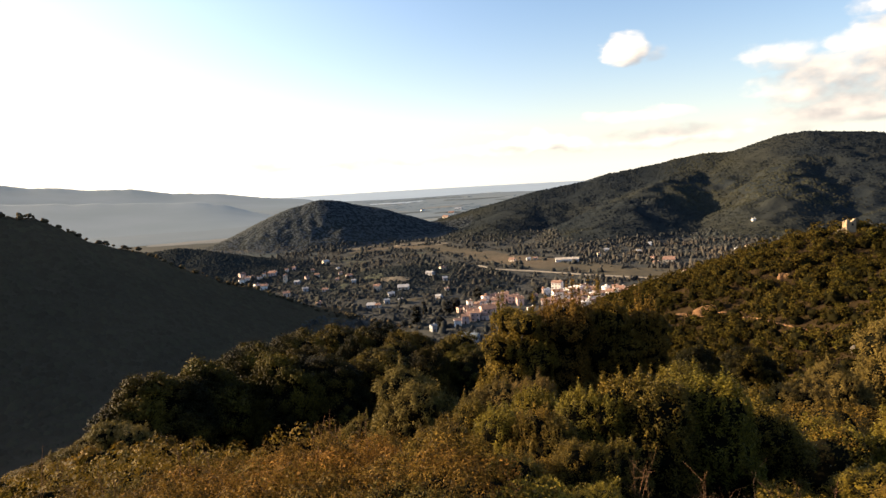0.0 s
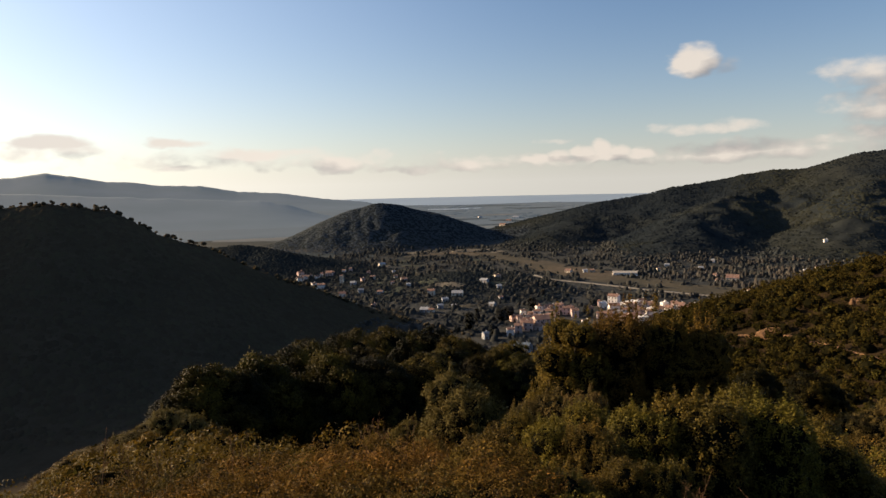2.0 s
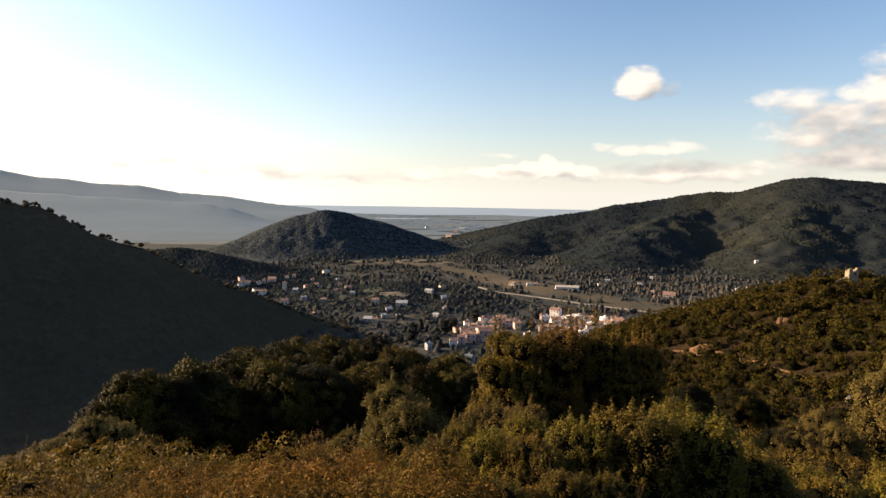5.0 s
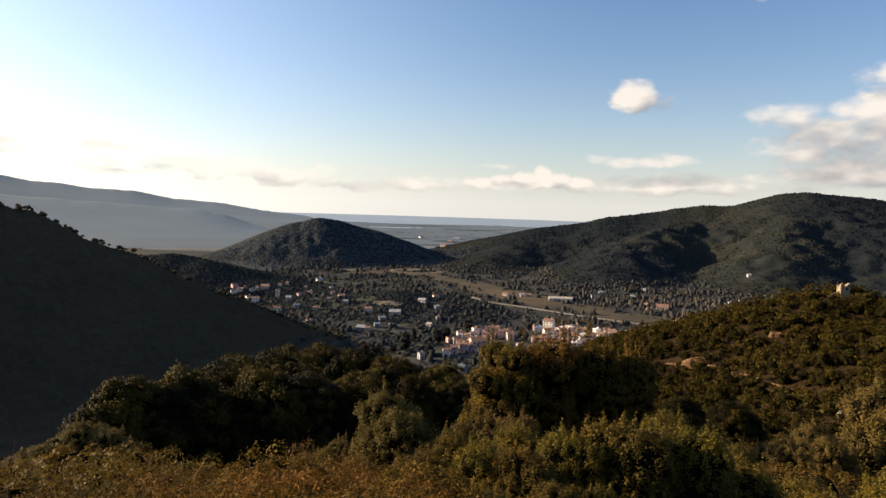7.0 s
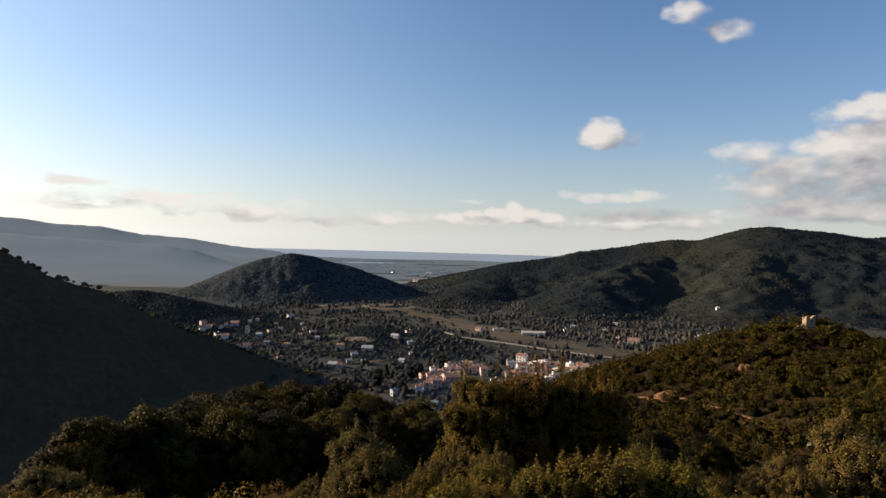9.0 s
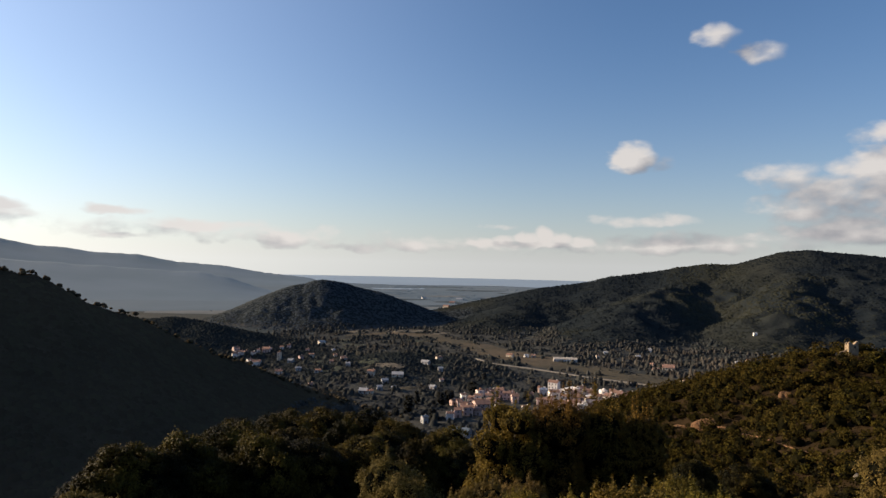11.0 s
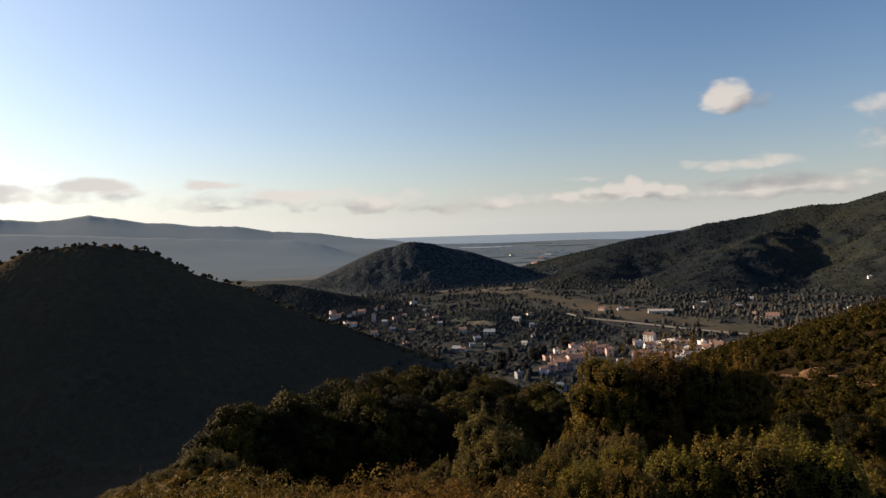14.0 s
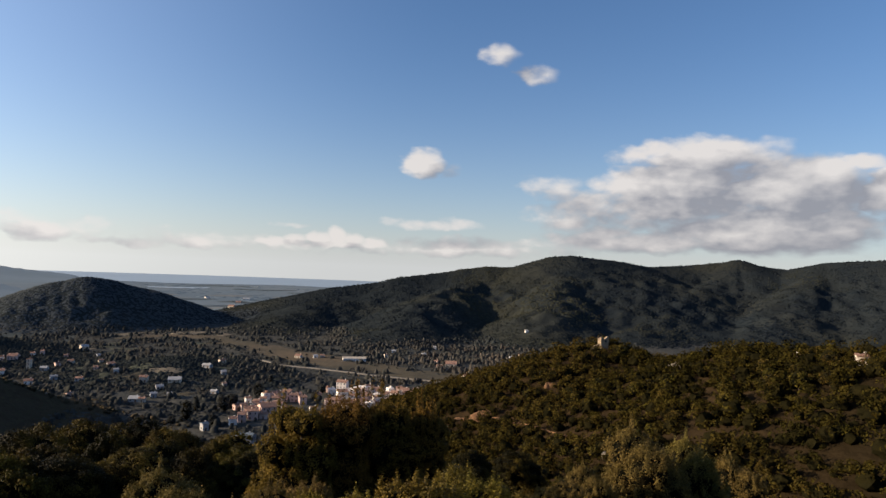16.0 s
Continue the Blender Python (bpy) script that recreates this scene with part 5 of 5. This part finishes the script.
for k in range(44):
    az, r = (ig.uniform(0.4, 7.2), ig.uniform(498, 590)) if k % 2 else (ig.uniform(7.6, 17.2), ig.uniform(530, 615))
    house(az, r, ig.uniform(3.8, 6.5), ig.uniform(3.6, 6.0), (M_WHITE, M_PINK, M_CREAM, M_WHITE, M_PINK)[k % 5], M_TILE, k % 7 != 0, 700 + k, group="houses of the old town")
VILLAGE = [(-18.1, 773, 6.7, 5.3), (-17.6, 778, 6.7, 5.4), (-17.2, 780, 4.0, 5.4), (-16.6, 778, 5.4, 4.0), (-16.2, 788, 4.1, 4.1), (-15.5, 792, 20.5, 4.1), (-14.5, 752, 4.2, 10.4),
           (-14.3, 810, 4.9, 3.5), (-13.7, 826, 4.3, 4.3), (-16.3, 735, 10.1, 5.1), (-16.9, 749, 6.5, 3.9), (-18.0, 802, 8.3, 4.1), (-14.5, 687, 8.3, 3.5)]
for k, (az, r, w, h) in enumerate(VILLAGE):
    house(az, r, min(w * 0.85, 9.0), h * 0.9, (M_WHITE, M_WHITE, M_PINK)[k % 3] if k != 6 else M_CREAM, M_TILE, k != 6, 400 + k, group="houses of the far village")
SCATTERED = [(-11.0, 901, 10.9, 6.2), (-9.1, 720, 8.7, 3.7), (-8.7, 688, 5.9, 4.7), (-6.7, 651, 9.0, 5.6), (-2.0, 690, 10.9, 3.6), (-0.6, 629, 4.3, 2.8), (-4.4, 644, 14.4, 3.3),
             (-11.2, 677, 8.2, 3.5), (-7.3, 585, 10.1, 3.0), (12.7, 848, 5.8, 5.1), (16.9, 941, 6.5, 4.9), (18.4, 800, 17.9, 3.4), (25.1, 874, 7.5, 3.0), (17.4, 775, 9.3, 3.3)]
SCATTERED += [(24.8, 1096, 6.5, 4.2), (5.3, 830, 10.0, 3.8), (6.7, 832, 7.2, 3.8), (7.3, 835, 7.2, 3.4), (-2.3, 2088, 16, 4), (-0.3, 1490, 19.2, 4.0), (0.8, 2050, 26, 4.4), (0.2, 1880, 20, 4)]
for k, (az, r, w, h) in enumerate(SCATTERED):
    house(az, r, w * 0.75, h * 0.85, (M_CREAM, M_GREY, M_GREY)[k % 3] if k < 9 else (M_WHITE, M_CREAM)[k % 2], M_TILE if k % 2 else M_GREY, True, 500 + k, label="pale country house among the valley trees", group="country houses in the valley")
hg = np.random.default_rng(88)
for k in range(26):
    az, r = (hg.uniform(-15, 0.5), hg.uniform(560, 860)) if k < 17 else (hg.uniform(13, 28), hg.uniform(760, 960))
    if from_line(np.array([at(az, r)]), FIELD)[0] < 70:
        continue
    house(az, r, hg.uniform(3.6, 6.5), hg.uniform(2.8, 3.6), (M_CREAM, M_GREY, M_PINK, M_GREY)[k % 4], (M_TILE, M_GREY)[k % 2], True, 540 + k, label="small pale house among orchard trees", group="country houses in the valley")
house(10.0, 812, 28, 3.4, M_WHITE, M_CREAM, True, 601, deep=8, name="farm_shed", label="long low white farm shed by the meadow", turn=6)
house(1.2, 440, 12, 4.6, M_GREY, M_SHEET, True, 602, deep=10, name="warehouse", label="blue-grey sheet-roofed warehouse at the town edge", turn=-20)
house(-2.0, 478, 4, 4.6, M_GREY, M_SHEET, True, 603, deep=5, name="house", label="narrow pale grey house at the valley foot", turn=25)
house(19.7, 452, 4.4, 5.6, M_CREAM, M_TILE, True, 604, deep=4.6, label="small cream house at the toe of the spur", turn=28, sink=0.8)
house(45.7, 292, 3.6, 3.4, M_WHITE, M_TILE, True, 605, deep=4, label="small white house on the scrubby ridge", turn=20, sink=0.8)
house(50.0, 272, 2.8, 2.3, M_CREAM, M_TILE, True, 606, deep=3, label="low cream hut half hidden in scrub", turn=10, sink=0.8)

# the ruined tower on the spur
M_RUIN = material("ruin_masonry", (0.3, 0.228, 0.15), (0.216, 0.168, 0.114), 0.9, 0.95, 0.6, 0.3)


def broken_wall(length, thick, heights, name, parent, m):
    """A masonry wall with a broken top."""
    n = len(heights)
    v = []
    for s in (-1, 1):
        for k, hgt in enumerate(heights):
            px = (k / (n - 1) - 0.5) * length
            v += [(px, s * thick / 2, -1.5), (px, s * thick / 2, hgt)]
    v = np.array(v)
    f, o = [], 2 * n
    for k in range(n - 1):
        a = 2 * k
        f += [(a, a + 2, a + 3, a + 1), (o + a, o + a + 1, o + a + 3, o + a + 2), (a + 1, a + 3, o + a + 3, o + a + 1)]
    f += [(0, 1, o + 1, o), (2 * n - 2, o + 2 * n - 2, o + 2 * n - 1, 2 * n - 1)]
    ob = mesh_object(name, v, np.array(f), M_RUIN, False, parent)
    ob.matrix_local = m
    return ob


cx, cy = at(31.25, 400)
cz = float(land(np.array([cx]), np.array([cy]))[0])
tower = new("ruined_tower")
tower.matrix_world = pose(cx, cy, cz, 0, 0, -31 + 24)
broken_wall(4.6, 0.9, [6.4, 6.5, 5.2, 5.0, 6.6, 6.7], "wall", tower, pose(0, -1.9, 0))
broken_wall(4.6, 0.9, [5.2, 5.6, 4.4, 3.2, 4.2, 5.9], "wall", tower, pose(0, 1.9, 0))
broken_wall(3.8, 0.9, [6.3, 6.0, 4.9, 4.4, 5.1], "wall", tower, pose(-1.85, 0, 0, 0, 0, 90))
broken_wall(3.8, 0.9, [6.6, 6.8, 6.2, 5.6, 5.8], "wall", tower, pose(1.85, 0, 0, 0, 0, 90))
o = new("window", opening("window", 1.0, 1.3, M_WINDOW))
o.parent = tower
o.location = (0.6, -2.36, 3.2)
tagged(tower, "ruined square stone tower with a broken top", "tower")
x, y = at(30.6, 398)
curtain = new("ruined_wall")
curtain.matrix_world = pose(x, y, float(land(np.array([x]), np.array([y]))[0]), 0, 0, -31 + 14)
broken_wall(5.0, 0.8, [0.5, 0.8, 1.2, 1.7, 1.8, 2.4, 3.0], "wall", curtain, pose(0, 0, 0))
tagged(curtain, "low broken stone wall beside the ruined tower", "wall")


def outcrop(az, r, width, height, mat, label, seed, name="rock_outcrop"):
    """A cut bank or a bare rock: uneven lumps sunk into the slope."""
    g = np.random.default_rng(seed)
    n = 16
    px, py = at(az, r)
    side = np.array([math.cos(radians(az)), -math.sin(radians(az))])
    q = (g.uniform(-0.5, 0.5, n)[:, None] * width) * side + g.normal(0, width * 0.06, (n, 2)) + [px, py]
    z = land(q[:, 0], q[:, 1])
    s = g.uniform(0.16, 0.3, n) * width
    size = np.stack([s, s * 0.7, height * g.uniform(0.5, 1.0, n)], 1)
    v, f = lumps(np.column_stack([q, z]), size, ICO2, g, 0.09, 1.0)
    return tagged(mesh_object(name, v, f, mat), label, "rock")


outcrop(21.3, 339, 9.5, 3.8, M_EARTH, "bare ochre earth bank cut above the track", 1, "earth_bank")
outcrop(27.0, 356, 5.0, 2.6, M_EARTH, "ochre bare rock patch among the scrub", 2)
outcrop(26.2, 372, 4.0, 2.0, M_STONE, "pale bare rock among the scrub", 3)
outcrop(32.3, 236, 6.0, 2.2, M_STONE, "pale rocks showing through the scrub", 4)
outcrop(37.3, 330, 9.0, 2.6, M_STONE, "pale rock ledge along the ridge", 5)
outcrop(29.5, 262, 5.0, 1.4, M_EARTH, "bare reddish earth patch in the scrub", 6)

# taller trees by the town
for k, (az, r, w, h) in enumerate([(-3.4, 503, 10.4, 15.6), (-2.7, 534, 5.5, 12.9), (-1.3, 491, 6.8, 9.1), (-0.6, 536, 9.2, 12.0), (0.1, 546, 8.5, 13.2), (2.1, 588, 10.1, 12.2),
                                   (3.1, 644, 5.5, 7.8), (4.1, 690, 3.6, 7.1), (-4.5, 494, 6.0, 6.8), (6.8, 575, 7, 8), (7.4, 600, 8, 9), (17.6, 590, 8, 8)]):
    plant("valley_tree", "tall grey-green tree at the edge of the town", "tree", at(az, r), w, h, 60, 1500, (0.9, 0.6), M_VALLEY_TREE, 700 + k, stem=0.1, group="tall trees by the town", lobes=7, fine=0.1)
